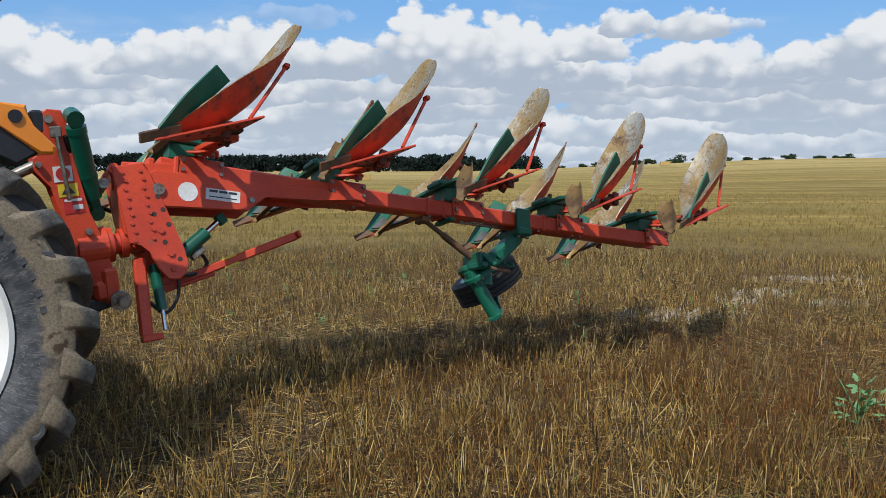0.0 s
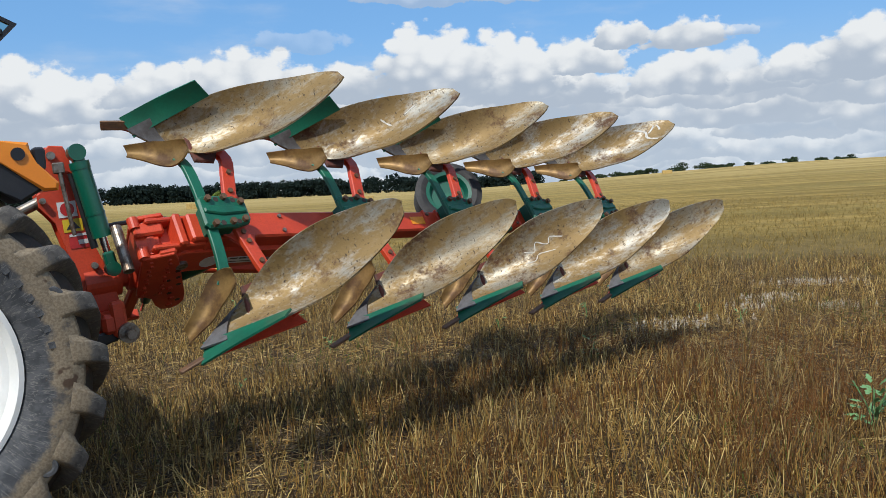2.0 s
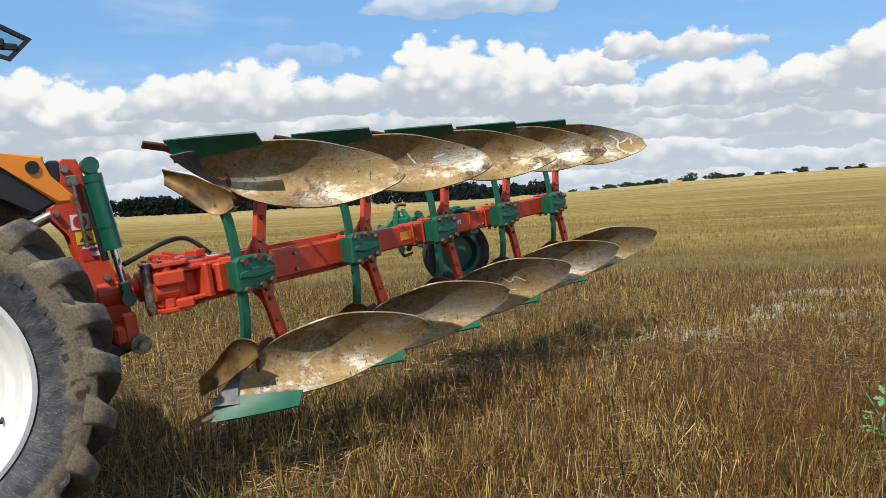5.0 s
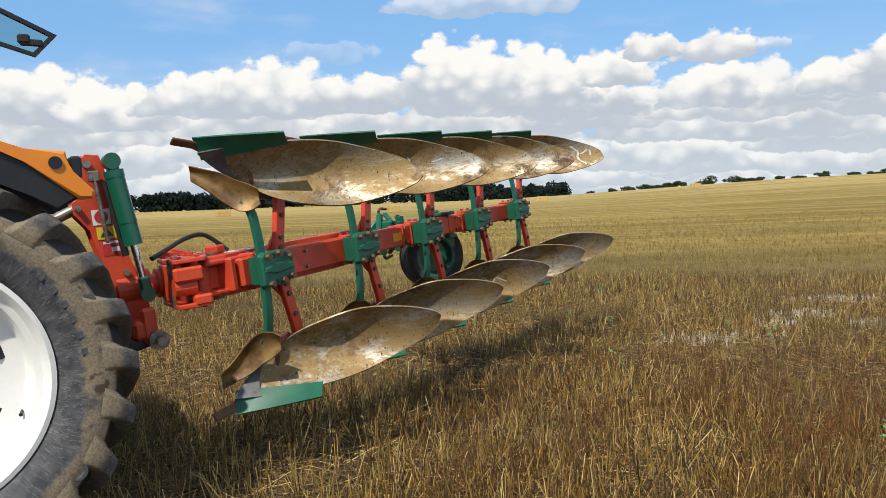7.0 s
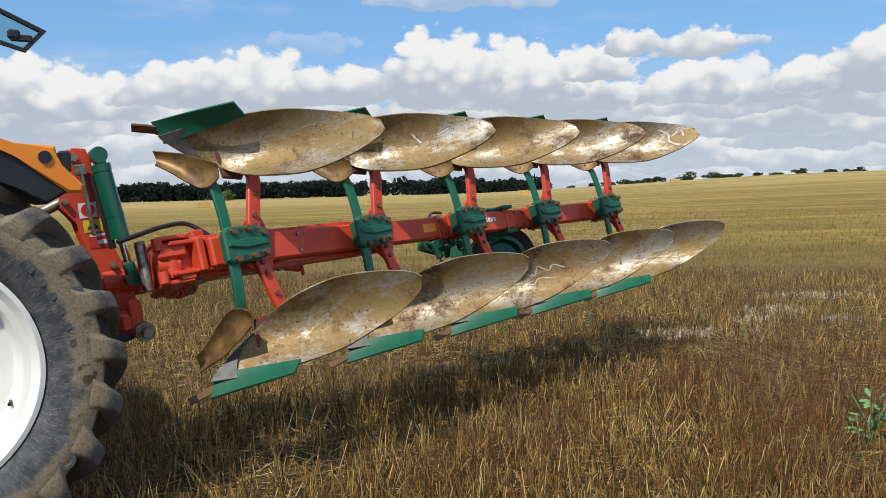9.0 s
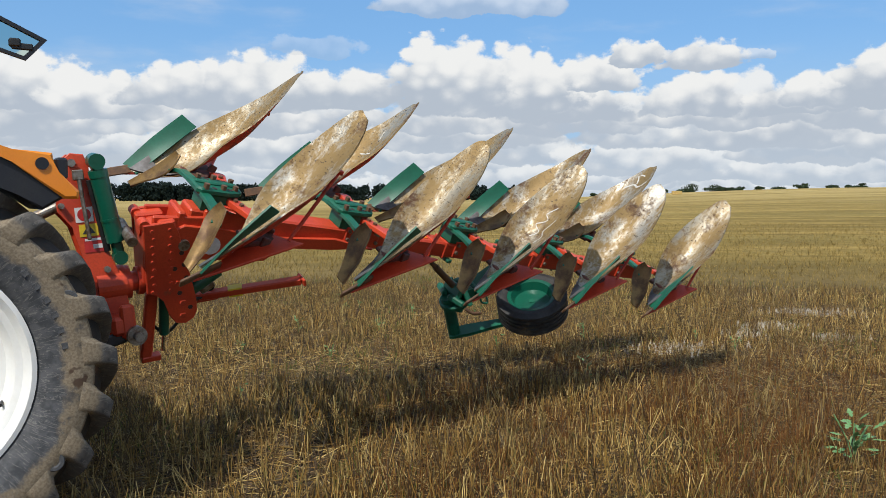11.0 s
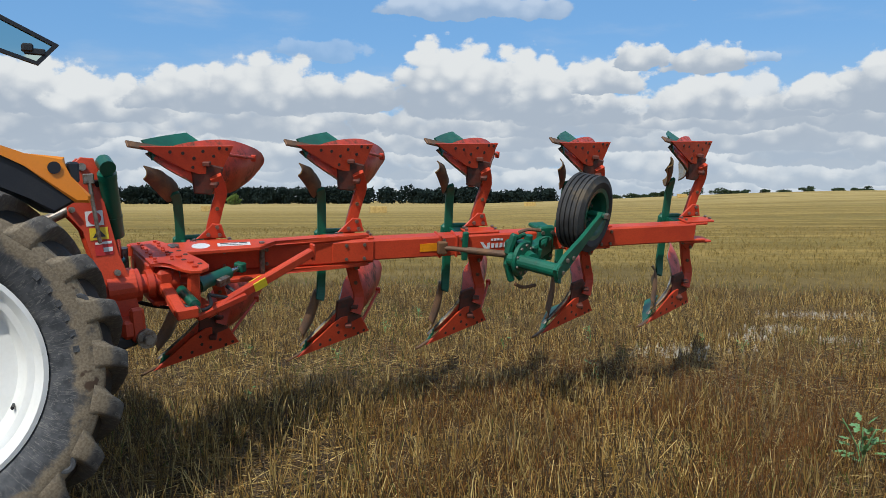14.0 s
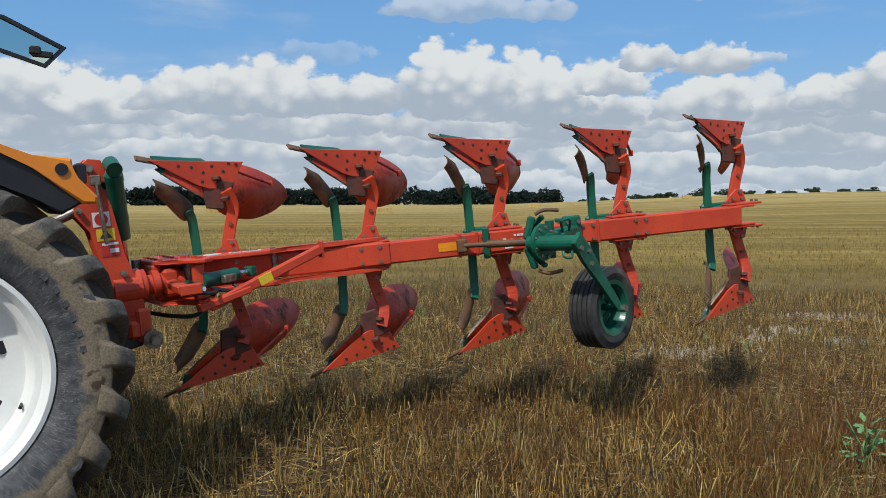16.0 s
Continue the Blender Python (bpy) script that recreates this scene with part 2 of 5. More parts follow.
WOOD_LEAVES = foliage("far_foliage", (0.009, 0.017, 0.015), (0.017, 0.028, 0.023))
TREE_LEAVES = foliage("tree_foliage", (0.022, 0.036, 0.018), (0.045, 0.065, 0.03))
PALE_LEAVES = foliage("pale_foliage", (0.10, 0.15, 0.03), (0.15, 0.20, 0.05))


def straw_material():
    m = bpy.data.materials.new("straw")
    m.use_nodes = True
    N = Nodes(m.node_tree)
    bsdf = m.node_tree.nodes["Principled BSDF"]
    isl = N.add("ShaderNodeNewGeometry").outputs["Random Per Island"]
    pos = N.add("ShaderNodeNewGeometry").outputs["Position"]
    big = N.noise(pos, 0.55, 4.0)
    r = N.add("ShaderNodeValToRGB", {0: isl})
    e = r.color_ramp.elements
    e[0].color, e[1].color = rgb(0.030, 0.015, 0.005), rgb(0.84, 0.61, 0.23)
    k = r.color_ramp.elements.new(0.35)
    k.color = rgb(0.13, 0.068, 0.018)
    k = r.color_ramp.elements.new(0.62)
    k.color = rgb(0.46, 0.26, 0.055)
    k = r.color_ramp.elements.new(0.78)
    k.color = rgb(0.24, 0.165, 0.038)
    col = N.mix(N.ramp(big, 0.45, 0.65, 0.0, 0.5), r.outputs[0], rgb(0.14, 0.085, 0.03))
    m.node_tree.links.new(col, bsdf.inputs["Base Color"])
    bsdf.inputs["Roughness"].default_value = 0.55
    return m


STRAW = straw_material()
FAR_STRAW = foliage("far_straw", (0.11, 0.075, 0.022), (0.46, 0.32, 0.10))
CHAFF = foliage("chaff", (0.10, 0.068, 0.038), (0.44, 0.34, 0.19))
DRY = foliage("dry_weed", (0.10, 0.042, 0.016), (0.27, 0.125, 0.04))
BLADE = foliage("grass_blade", (0.07, 0.10, 0.02), (0.17, 0.21, 0.05))


def ground_material():
    m = bpy.data.materials.new("stubble_soil")
    m.use_nodes = True
    N = Nodes(m.node_tree)
    bsdf = m.node_tree.nodes["Principled BSDF"]
    pos = N.add("ShaderNodeNewGeometry").outputs["Position"]
    xyz = N.add("ShaderNodeSeparateXYZ", {0: pos})
    dist = N.math("SQRT", N.math("ADD", N.math("POWER", xyz.outputs[0], 2.0), N.math("POWER", xyz.outputs[1], 2.0)))
    near = N.mix(N.ramp(N.noise(pos, 9.0, 8.0, 0.7), 0.38, 0.62), rgb(0.034, 0.023, 0.013), rgb(0.125, 0.09, 0.055))
    litter = N.noise(N.add("ShaderNodeMapping", {"Vector": pos, "Scale": (60.0, 22.0, 1.0), "Rotation": (0, 0, 0.5)}).outputs[0], 1.0, 4.0, 0.7)
    near = N.mix(N.ramp(litter, 0.54, 0.66, 0.0, 0.7), near, rgb(0.30, 0.20, 0.08))
    streak = N.noise(N.add("ShaderNodeMapping", {"Vector": pos, "Scale": (0.035, 0.30, 1.0), "Rotation": (0, 0, -0.08)}).outputs[0], 1.0, 5.0, 0.65)
    speck = N.noise(N.add("ShaderNodeMapping", {"Vector": pos, "Scale": (3.0, 0.8, 1.0)}).outputs[0], 1.0, 6.0, 0.75)
    far = N.mix(N.ramp(streak, 0.36, 0.62), rgb(0.37, 0.255, 0.075), rgb(0.20, 0.14, 0.038))
    far = N.mix(N.ramp(speck, 0.45, 0.66, 0.0, 0.6), far, rgb(0.13, 0.092, 0.026))
    green = N.noise(N.add("ShaderNodeMapping", {"Vector": pos, "Scale": (0.02, 0.09, 1.0)}).outputs[0], 1.0, 4.0)
    far = N.mix(N.math("MULTIPLY", N.ramp(green, 0.48, 0.66, 0.0, 0.25), N.ramp(dist, 14.0, 40.0)), far, rgb(0.22, 0.20, 0.07))
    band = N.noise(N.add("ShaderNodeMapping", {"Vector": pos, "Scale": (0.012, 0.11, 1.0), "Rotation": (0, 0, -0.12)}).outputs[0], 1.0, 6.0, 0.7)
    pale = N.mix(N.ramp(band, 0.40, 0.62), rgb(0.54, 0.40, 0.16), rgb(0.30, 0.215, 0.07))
    # distance is painted into the colour: stubble pales from 50 to 200 m
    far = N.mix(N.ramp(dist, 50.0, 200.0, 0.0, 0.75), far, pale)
    clods = N.noise(N.add("ShaderNodeMapping", {"Vector": pos, "Scale": (0.9, 0.22, 1.0)}).outputs[0], 1.0, 5.0, 0.8)
    far = N.mix(N.ramp(clods, 0.50, 0.68, 0.0, 0.55), far, rgb(0.15, 0.105, 0.032))
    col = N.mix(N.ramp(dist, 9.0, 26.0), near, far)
    m.node_tree.links.new(col, bsdf.inputs["Base Color"])
    bsdf.inputs["Roughness"].default_value = 0.95
    bsdf.inputs["Specular IOR Level"].default_value = 0.1
    h = N.math("ADD", N.noise(pos, 14.0, 8.0, 0.7), N.math("MULTIPLY", litter, 0.6))
    b = N.add("ShaderNodeBump", {"Strength": 0.8, "Distance": 0.03, "Height": h})
    m.node_tree.links.new(b.outputs[0], bsdf.inputs["Normal"])
    return m


SOIL = ground_material()


# ---- mesh helpers ----
def mesh_of(name, bm, mats, smooth=False):
    me = bpy.data.meshes.new(name)
    bmesh.ops.recalc_face_normals(bm, faces=bm.faces)
    bm.to_mesh(me)
    bm.free()
    for m in mats if isinstance(mats, (list, tuple)) else [mats]:
        me.materials.append(m)
    if smooth:
        me.shade_smooth()
        me.set_sharp_from_angle(angle=radians(38))
    return me


def part(name, bm, mat, parent, label="", smooth=False, at=None):
    """One mesh object under a thing or a part; bm may be a mesh that is already made."""
    me = bm if isinstance(bm, bpy.types.Mesh) else mesh_of(name, bm, mat, smooth)
    ob = new(name, me)
    ob.parent = parent
    if at is not None:
        ob.matrix_basis = at
    if label:
        ob["label"] = label
    return ob


def thing(name, label, category, m=None, group="", kind=""):
    ob = new(name)
    ob.empty_display_size = 0.1
    if m is not None:
        ob.matrix_basis = m
    return tagged(ob, label, category, group, kind)


def box(bm, size, m=Matrix(), bevel=0.006):
    """A bevelled box of that size about the origin of m."""
    made = bmesh.ops.create_cube(bm, size=1.0, matrix=m @ Matrix.Diagonal((*size, 1)))
    if bevel:
        edges = list({e for v in made["verts"] for e in v.link_edges})
        bmesh.ops.bevel(bm, geom=edges, offset=min(bevel, min(size) * 0.3), segments=1, affect="EDGES")


def span_matrix(a, b, up=(0, 0, 1)):
    """A pose whose z runs from a to b, at the middle."""
    a, b = Vector(a), Vector(b)
    z = (b - a).normalized()
    x = Vector(up).cross(z)
    if x.length < 1e-4:
        x = Vector((1, 0, 0)).cross(z)
    x.normalize()
    y = z.cross(x)
    m = Matrix((x, y, z)).transposed().to_4x4()
    m.translation = (a + b) / 2
    return m


def bar(bm, a, b, w, t, up=(0, 0, 1), bevel=0.006, ends=0.0):
    """A flat bar from a to b: t along up's side, w across."""
    m = span_matrix(a, b, up)
    box(bm, (w, t, (Vector(b) - Vector(a)).length + ends), m, bevel)


def rod(bm, a, b, r, r2=None, segs=16):
    m = span_matrix(a, b)
    bmesh.ops.create_cone(bm, cap_ends=True, segments=segs, radius1=r, radius2=r if r2 is None else r2, depth=(Vector(b) - Vector(a)).length, matrix=m)


def sweep(bm, pts, w, t):
    """A flat bar through points in the xz plane: w across its run, t along y."""
    rings = []
    for i, p in enumerate(pts):
        d = (pts[min(i + 1, len(pts) - 1)] - pts[max(i - 1, 0)]).normalized()
        x = d.cross(Vector((0, 1, 0))).normalized()
        y = d.cross(x)
        c = 0.12
        rings.append([bm.verts.new(p + x * (w / 2) * a + y * (t / 2) * b) for a, b in ((1 - c, -1), (1, -1 + 2 * c), (1, 1 - 2 * c), (1 - c, 1), (-1 + c, 1), (-1, 1 - 2 * c), (-1, -1 + 2 * c), (-1 + c, -1))])
    for a, b in zip(rings, rings[1:]):
        for k in range(8):
            bm.faces.new((a[k], a[(k + 1) % 8], b[(k + 1) % 8], b[k]))
    bm.faces.new(rings[0][::-1])
    bm.faces.new(rings[-1])


def prism(bm, outline, thick, m=Matrix(), bevel=0.004):
    """An outline in m's x and y, extruded by thick about its plane."""
    lo = [bm.verts.new(m @ Vector((x, y, -thick / 2))) for x, y in outline]
    hi = [bm.verts.new(m @ Vector((x, y, thick / 2))) for x, y in outline]
    k = len(outline)
    faces = [bm.faces.new(lo[::-1]), bm.faces.new(hi)]
    for i in range(k):
        faces.append(bm.faces.new((lo[i], lo[(i + 1) % k], hi[(i + 1) % k], hi[i])))
    if bevel:
        edges = list({e for f in faces[:2] for e in f.edges})
        bmesh.ops.bevel(bm, geom=edges, offset=bevel, segments=1, affect="EDGES")


def bolt_on(bm, p, axis, r=0.012, h=0.014):
    axis = Vector(axis).normalized()
    rod(bm, Vector(p) - axis * 0.004, Vector(p) + axis * h, r, segs=6)


def bolts(name, places, parent, mat, at=Matrix()):
    """Single bolts under a part: places are (point, axis, radius, height)."""
    if mat.name not in BOLT_MESHES:
        bm = bmesh.new()
        rod(bm, (0, 0, -0.3), (0, 0, 1), 1.0, segs=6)
        BOLT_MESHES[mat.name] = mesh_of("bolt", bm, mat)
    for p, axis, r, h in places:
        m = Vector(axis).to_track_quat("Z", "Y").to_matrix().to_4x4()
        m.translation = p
        part(name, BOLT_MESHES[mat.name], None, parent, at=at @ m @ Matrix.Diagonal((r, r, h, 1)))


BOLT_MESHES = {}


def tube(bm, pts, r, segs=8, closed=False):
    """A round tube through points; r is a number or one a point."""
    pts = [Vector(p) for p in pts]
    rings = []
    x = None
    for i, p in enumerate(pts):
        d = (pts[min(i + 1, len(pts) - 1)] - pts[max(i - 1, 0)]).normalized()
        x = d.orthogonal().normalized() if x is None else (x - d * x.dot(d)).normalized()
        y = d.cross(x)
        rr = r[i] if isinstance(r, (list, tuple)) else r
        rings.append([bm.verts.new(p + rr * (math.cos(a) * x + math.sin(a) * y)) for a in [k * math.tau / segs for k in range(segs)]])
    for a, b in zip(rings, rings[1:]):
        for k in range(segs):
            bm.faces.new((a[k], a[(k + 1) % segs], b[(k + 1) % segs], b[k]))
    bm.faces.new(rings[0][::-1])
    bm.faces.new(rings[-1])


def smooth_path(pts, n):
    """Catmull-Rom through points, n steps a stretch."""
    pts = [Vector(p) for p in pts]
    out = []
    for i in range(len(pts) - 1):
        p0, p1, p2, p3 = pts[max(i - 1, 0)], pts[i], pts[i + 1], pts[min(i + 2, len(pts) - 1)]
        for k in range(n):
            t = k / n
            out.append(0.5 * (2 * p1 + (p2 - p0) * t + (2 * p0 - 5 * p1 + 4 * p2 - p3) * t * t + (3 * p1 - p0 - 3 * p2 + p3) * t ** 3))
    return out + [pts[-1]]


def lathe(bm, profile, segs=48, m=Matrix(), mats=None):
    """A ring of (radius, along) pairs turned about m's y."""
    rings = []
    for k in range(segs):
        a = k * math.tau / segs
        rings.append([bm.verts.new(m @ Vector((r * math.cos(a), y, r * math.sin(a)))) for r, y in profile])
    n = len(profile)
    for k in range(segs):
        a, b = rings[k], rings[(k + 1) % segs]
        for i in range(n - 1):
            if profile[i][0] < 1e-5 and profile[i + 1][0] < 1e-5:
                continue
            f = bm.faces.new((a[i], a[i + 1], b[i + 1], b[i]))
            if mats:
                f.material_index = mats[i]
    bmesh.ops.remove_doubles(bm, verts=[v for r in rings for v in r], dist=1e-5)


# ---- the field ----
def rise(x, y):
    """The ground's height: level, with a low swell far off to one side."""
    r, a = math.hypot(x, y), math.atan2(x, y)
    h = min(max((a + 0.05) / 0.55, 0.0), 1.0)
    h = h * h * (3 - 2 * h)
    d = min(max((r - 25) / 275, 0.0), 1.0)
    z = 4.6 * h * d * d * (3 - 2 * d)
    if r > 320:
        z -= 6.0 * h * min((r - 320) / 150, 1.0)
    return z


def make_ground():
    bm = bmesh.new()
    radii = [0.0, 1, 2, 3, 4.5, 6, 8, 10, 13, 17, 22, 30, 40, 55, 75, 100, 130, 165, 200, 240, 270, 295, 310, 320, 340, 380, 450, 600, 900, 1500, 2600]
    k = 96
    rings = [[bm.verts.new((0, 0, 0))]]
    for r in radii[1:]:
        rings.append([bm.verts.new((r * math.sin(i * math.tau / k), r * math.cos(i * math.tau / k), 0)) for i in range(k)])
    for v in bm.verts:
        v.co.z = rise(v.co.x, v.co.y) + (0.02 * noise.noise(v.co * 0.7) - 0.01 if v.co.length < 12 else 0)
    for i in range(k):
        bm.faces.new((rings[0][0], rings[1][(i + 1) % k], rings[1][i]))
    for a, b in zip(rings[1:], rings[2:]):
        for i in range(k):
            bm.faces.new((a[i], a[(i + 1) % k], b[(i + 1) % k], b[i]))
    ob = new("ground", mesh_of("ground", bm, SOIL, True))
    tagged(ob, "wide harvested grain field with brown soil and cut straw", "field", kind="structure")


def stalks(name, label, xyz, lean, length, radius, mat, category):
    """Many thin three-sided straws in one mesh, kind stuff."""
    n = len(xyz)
    d = np.stack([np.sin(lean[:, 0]) * np.cos(lean[:, 1]), np.sin(lean[:, 0]) * np.sin(lean[:, 1]), np.cos(lean[:, 0])], 1)
    x = np.cross(d, np.tile([0.3, 0.5, 0.1], (n, 1)))
    x /= np.linalg.norm(x, axis=1)[:, None]
    y = np.cross(d, x)
    v = np.empty((n, 6, 3))
    for k in range(3):
        a = k * math.tau / 3
        off = (np.cos(a) * x + np.sin(a) * y) * radius[:, None]
        v[:, k], v[:, k + 3] = xyz + off, xyz + d * length[:, None] + off * 0.8
    base = (np.arange(n) * 6)[:, None]
    quads = np.concatenate([base + np.array([k, (k + 1) % 3, (k + 1) % 3 + 3, k + 3]) for k in range(3)], 1).reshape(-1)
    me = bpy.data.meshes.new(name)
    me.vertices.add(n * 6)
    me.vertices.foreach_set("co", v.reshape(-1))
    me.loops.add(n * 12)
    me.loops.foreach_set("vertex_index", quads.astype(np.int32))
    me.polygons.add(n * 3)
    me.polygons.foreach_set("loop_start", np.arange(0, n * 12, 4, dtype=np.int32))
    me.materials.append(mat)
    me.update(calc_edges=True)
    return tagged(new(name, me), label, category, kind="stuff")


def field_points(n, r0, r1, rng, power=1.0, half=0.62):
    r = r0 + (r1 - r0) * rng.random(n) ** power
    a = rng.uniform(-half, half, n)
    return np.stack([r * np.sin(a), r * np.cos(a), np.zeros(n)], 1)


def make_stubble():
    rng = np.random.default_rng(4)
    row = np.array([math.cos(radians(28)), math.sin(radians(28))])
    side = np.array([-row[1], row[0]])

    def rows(p, gap, spread):
        """Draw points towards the drill rows."""
        s = p[:, :2] @ side
        t = np.round(s / gap) * gap + rng.normal(0, spread, len(p))
        p[:, :2] += (t - s)[:, None] * side
        p[:, 2] = [rise(x, y) for x, y in p[:, :2]]
        return p

    def plants(n, r0, r1, per, tall, rad, half, power, gap, mat):
        """Cut plants in drill rows, each a tuft of a few straws from one crown."""
        crown = rows(field_points(n, r0, r1, rng, power, half), gap, 0.022)
        patch = np.array([noise.noise(Vector((x * 0.6, y * 0.6, 0))) + 0.6 * noise.noise(Vector((x * 2.1, y * 2.1, 3))) for x, y in crown[:, :2]])
        crown = crown[rng.random(n) < 0.72 + 0.75 * patch]
        bias = rng.normal(0, 0.16, (len(crown), 2))
        q = np.repeat(crown, per, 0)
        bias = np.repeat(bias, per, 0)
        m = len(q)
        q[:, :2] += rng.normal(0, 0.016, (m, 2))
        tilt = bias + rng.normal(0, 0.20, (m, 2)) * np.where(rng.random(m) < 0.14, 3.2, 1.0)[:, None]
        lean = np.stack([np.minimum(np.hypot(tilt[:, 0], tilt[:, 1]), 1.4), np.arctan2(tilt[:, 1], tilt[:, 0])], 1)
        stalks("stubble", "short golden brown cut straw stubble standing in rows", q, lean, tall * rng.uniform(0.35, 1.25, m), rad * rng.uniform(0.6, 1.3, m), mat, "stubble")

    plants(5200, 1.2, 7.0, 4, 0.20, 0.0031, 0.62, 0.62, 0.125, STRAW)
    plants(14000, 7.0, 15.0, 4, 0.175, 0.0032, 0.62, 0.62, 0.125, STRAW)
    plants(30000, 15.0, 50.0, 2, 0.12, 0.0042, 0.62, 1.1, 0.25, FAR_STRAW)
    plants(9000, 1.0, 11.0, 2, 0.18, 0.0030, math.pi, 0.55, 0.125, STRAW)

    def litter(n, r0, r1, low, high, long0, long1, mat, name, label):
        p = field_points(n, r0, r1, rng, 0.62)
        p[:, 2] = rng.uniform(low, high, n)
        lean = np.stack([rng.normal(1.45, 0.15, n), rng.uniform(0, math.tau, n)], 1)
        stalks(name, label, p, lean, rng.uniform(long0, long1, n), rng.uniform(0.0012, 0.0026, n), mat, "straw")

    litter(52000, 1.2, 13.0, 0.004, 0.06, 0.05, 0.26, STRAW, "loose_straw", "loose broken straw lying between the stubble")
    litter(50000, 1.2, 10.0, 0.002, 0.02, 0.012, 0.055, CHAFF, "chaff", "pale short chaff scattered on the soil")


def make_undergrowth():
    rng = np.random.default_rng(9)
    n = 30000
    p = np.stack([rng.normal(1.9, 1.7, n), rng.normal(5.0, 1.9, n), np.zeros(n)], 1)
    p = p[(np.hypot(p[:, 0], p[:, 1]) > 2.2) & (p[:, 0] > -0.6)]
    patch = np.array([noise.noise(Vector((x * 1.3, y * 1.3, 5))) for x, y in p[:, :2]])
    p = p[rng.random(len(p)) < 0.50 + 1.2 * patch]
    n = len(p)
    lean = np.stack([np.abs(rng.normal(0.35, 0.4, n)), rng.uniform(0, math.tau, n)], 1)
    stalks("dry_weeds", "reddish brown dried weeds among the stubble", p, lean, rng.uniform(0.04, 0.22, n), rng.uniform(0.0012, 0.0024, n), DRY, "weeds")
    n = 26000
    p = field_points(n, 3.0, 16.0, rng, 0.7)
    patch = np.array([noise.noise(Vector((x * 0.8, y * 0.6, 11))) for x, y in p[:, :2]])
    p = p[rng.random(n) < 0.05 + 1.4 * np.maximum(patch, 0)]
    n = len(p)
    lean = np.stack([np.abs(rng.normal(0.3, 0.4, n)), rng.uniform(0, math.tau, n)], 1)
    stalks("green_blades", "thin green grass blades growing through the stubble", p, lean, rng.uniform(0.04, 0.15, n), rng.uniform(0.0014, 0.0030, n), BLADE, "grass")


make_ground()
make_stubble()
make_undergrowth()


# ---- the plough ----
# the turning axle: x runs to the plough's tail, y away to the far side, z up
HEAD = pose(-1.6, 4.819, 1.185, 0, -5.12, 33.16)
PIVOT = -0.342      # the beam's swing pin on the axle
PITCH = 0.969       # from body to body
FIRST = Vector((0.432, -0.50, 0.0))

# seconds, turn about the axle, swing of the beam (degrees)
TURN = [(0.0, 105.2, 14.3), (0.5, 73.0, 14.2), (1.0, 56.5, 14.2), (1.5, 42.4, 14.1), (2.0, 32.4, 14.2), (2.5, 23.5, 14.2), (3.0, 13.0, 14.2), (3.4, 2.2, 14.2), (3.6, 1.4, 14.2),
        (4.0, 1.6, 15.6), (4.4, 1.8, 17.5), (5.2, 2.0, 23.5), (6.0, 2.0, 29.6), (6.5, 2.0, 31.0), (7.0, 2.0, 30.2), (7.5, 2.3, 26.8), (8.0, 2.5, 20.0), (8.35, 2.8, 12.0), (8.6, 6.0, 9.5),
        (9.0, 14.9, 13.6), (9.5, 24.5, 15.0), (10.0, 33.5, 13.6), (10.6, 50.0, 14.0), (11.25, 79.0, 14.2), (11.9, 108.0, 14.3), (12.5, 127.6, 14.3), (13.0, 143.0, 14.3),
        (13.5, 153.5, 14.3), (14.0, 167.0, 14.3), (14.5, 176.5, 14.2), (15.0, 179.5, 12.0), (15.5, 180.6, 16.6), (16.0, 181.0, 20.6)]
# seconds, angle of the depth wheel's arm
ARM = [(0.0, 49), (3.45, 49), (3.75, 15), (4.0, -21), (4.15, -25), (14.55, -25), (14.75, 10), (14.95, 46), (15.1, 49), (16.0, 49)]


def between(table, t, k):
    """Smooth value of a table's column at t."""
    ts = [r[0] for r in table]
    vs = [r[k] for r in table]
    i = max(j for j in range(len(ts)) if ts[j] <= t + 1e-9)
    if i >= len(ts) - 1:
        return vs[-1]

    def slope(j):
        if j == 0 or j == len(ts) - 1:
            return 0.0
        a, b = (vs[j] - vs[j - 1]) / (ts[j] - ts[j - 1]), (vs[j + 1] - vs[j]) / (ts[j + 1] - ts[j])
        return 0.0 if a * b <= 0 else 2 * a * b / (a + b)

    h = ts[i + 1] - ts[i]
    u = (t - ts[i]) / h
    m0 = slope(i) * h if i else vs[1] - vs[0]
    m1 = slope(i + 1) * h
    return (2 * u ** 3 - 3 * u * u + 1) * vs[i] + (u ** 3 - 2 * u * u + u) * m0 + (-2 * u ** 3 + 3 * u * u) * vs[i + 1] + (u ** 3 - u * u) * m1


def turned(t):
    return HEAD @ Matrix.Rotation(radians(-between(TURN, t, 1)), 4, "X")


def swung(t):
    return turned(t) @ Matrix.Translation((PIVOT, 0, 0)) @ Matrix.Rotation(radians(between(TURN, t, 2)), 4, "Z")


TICKS = [k * 0.25 for k in range(65)]

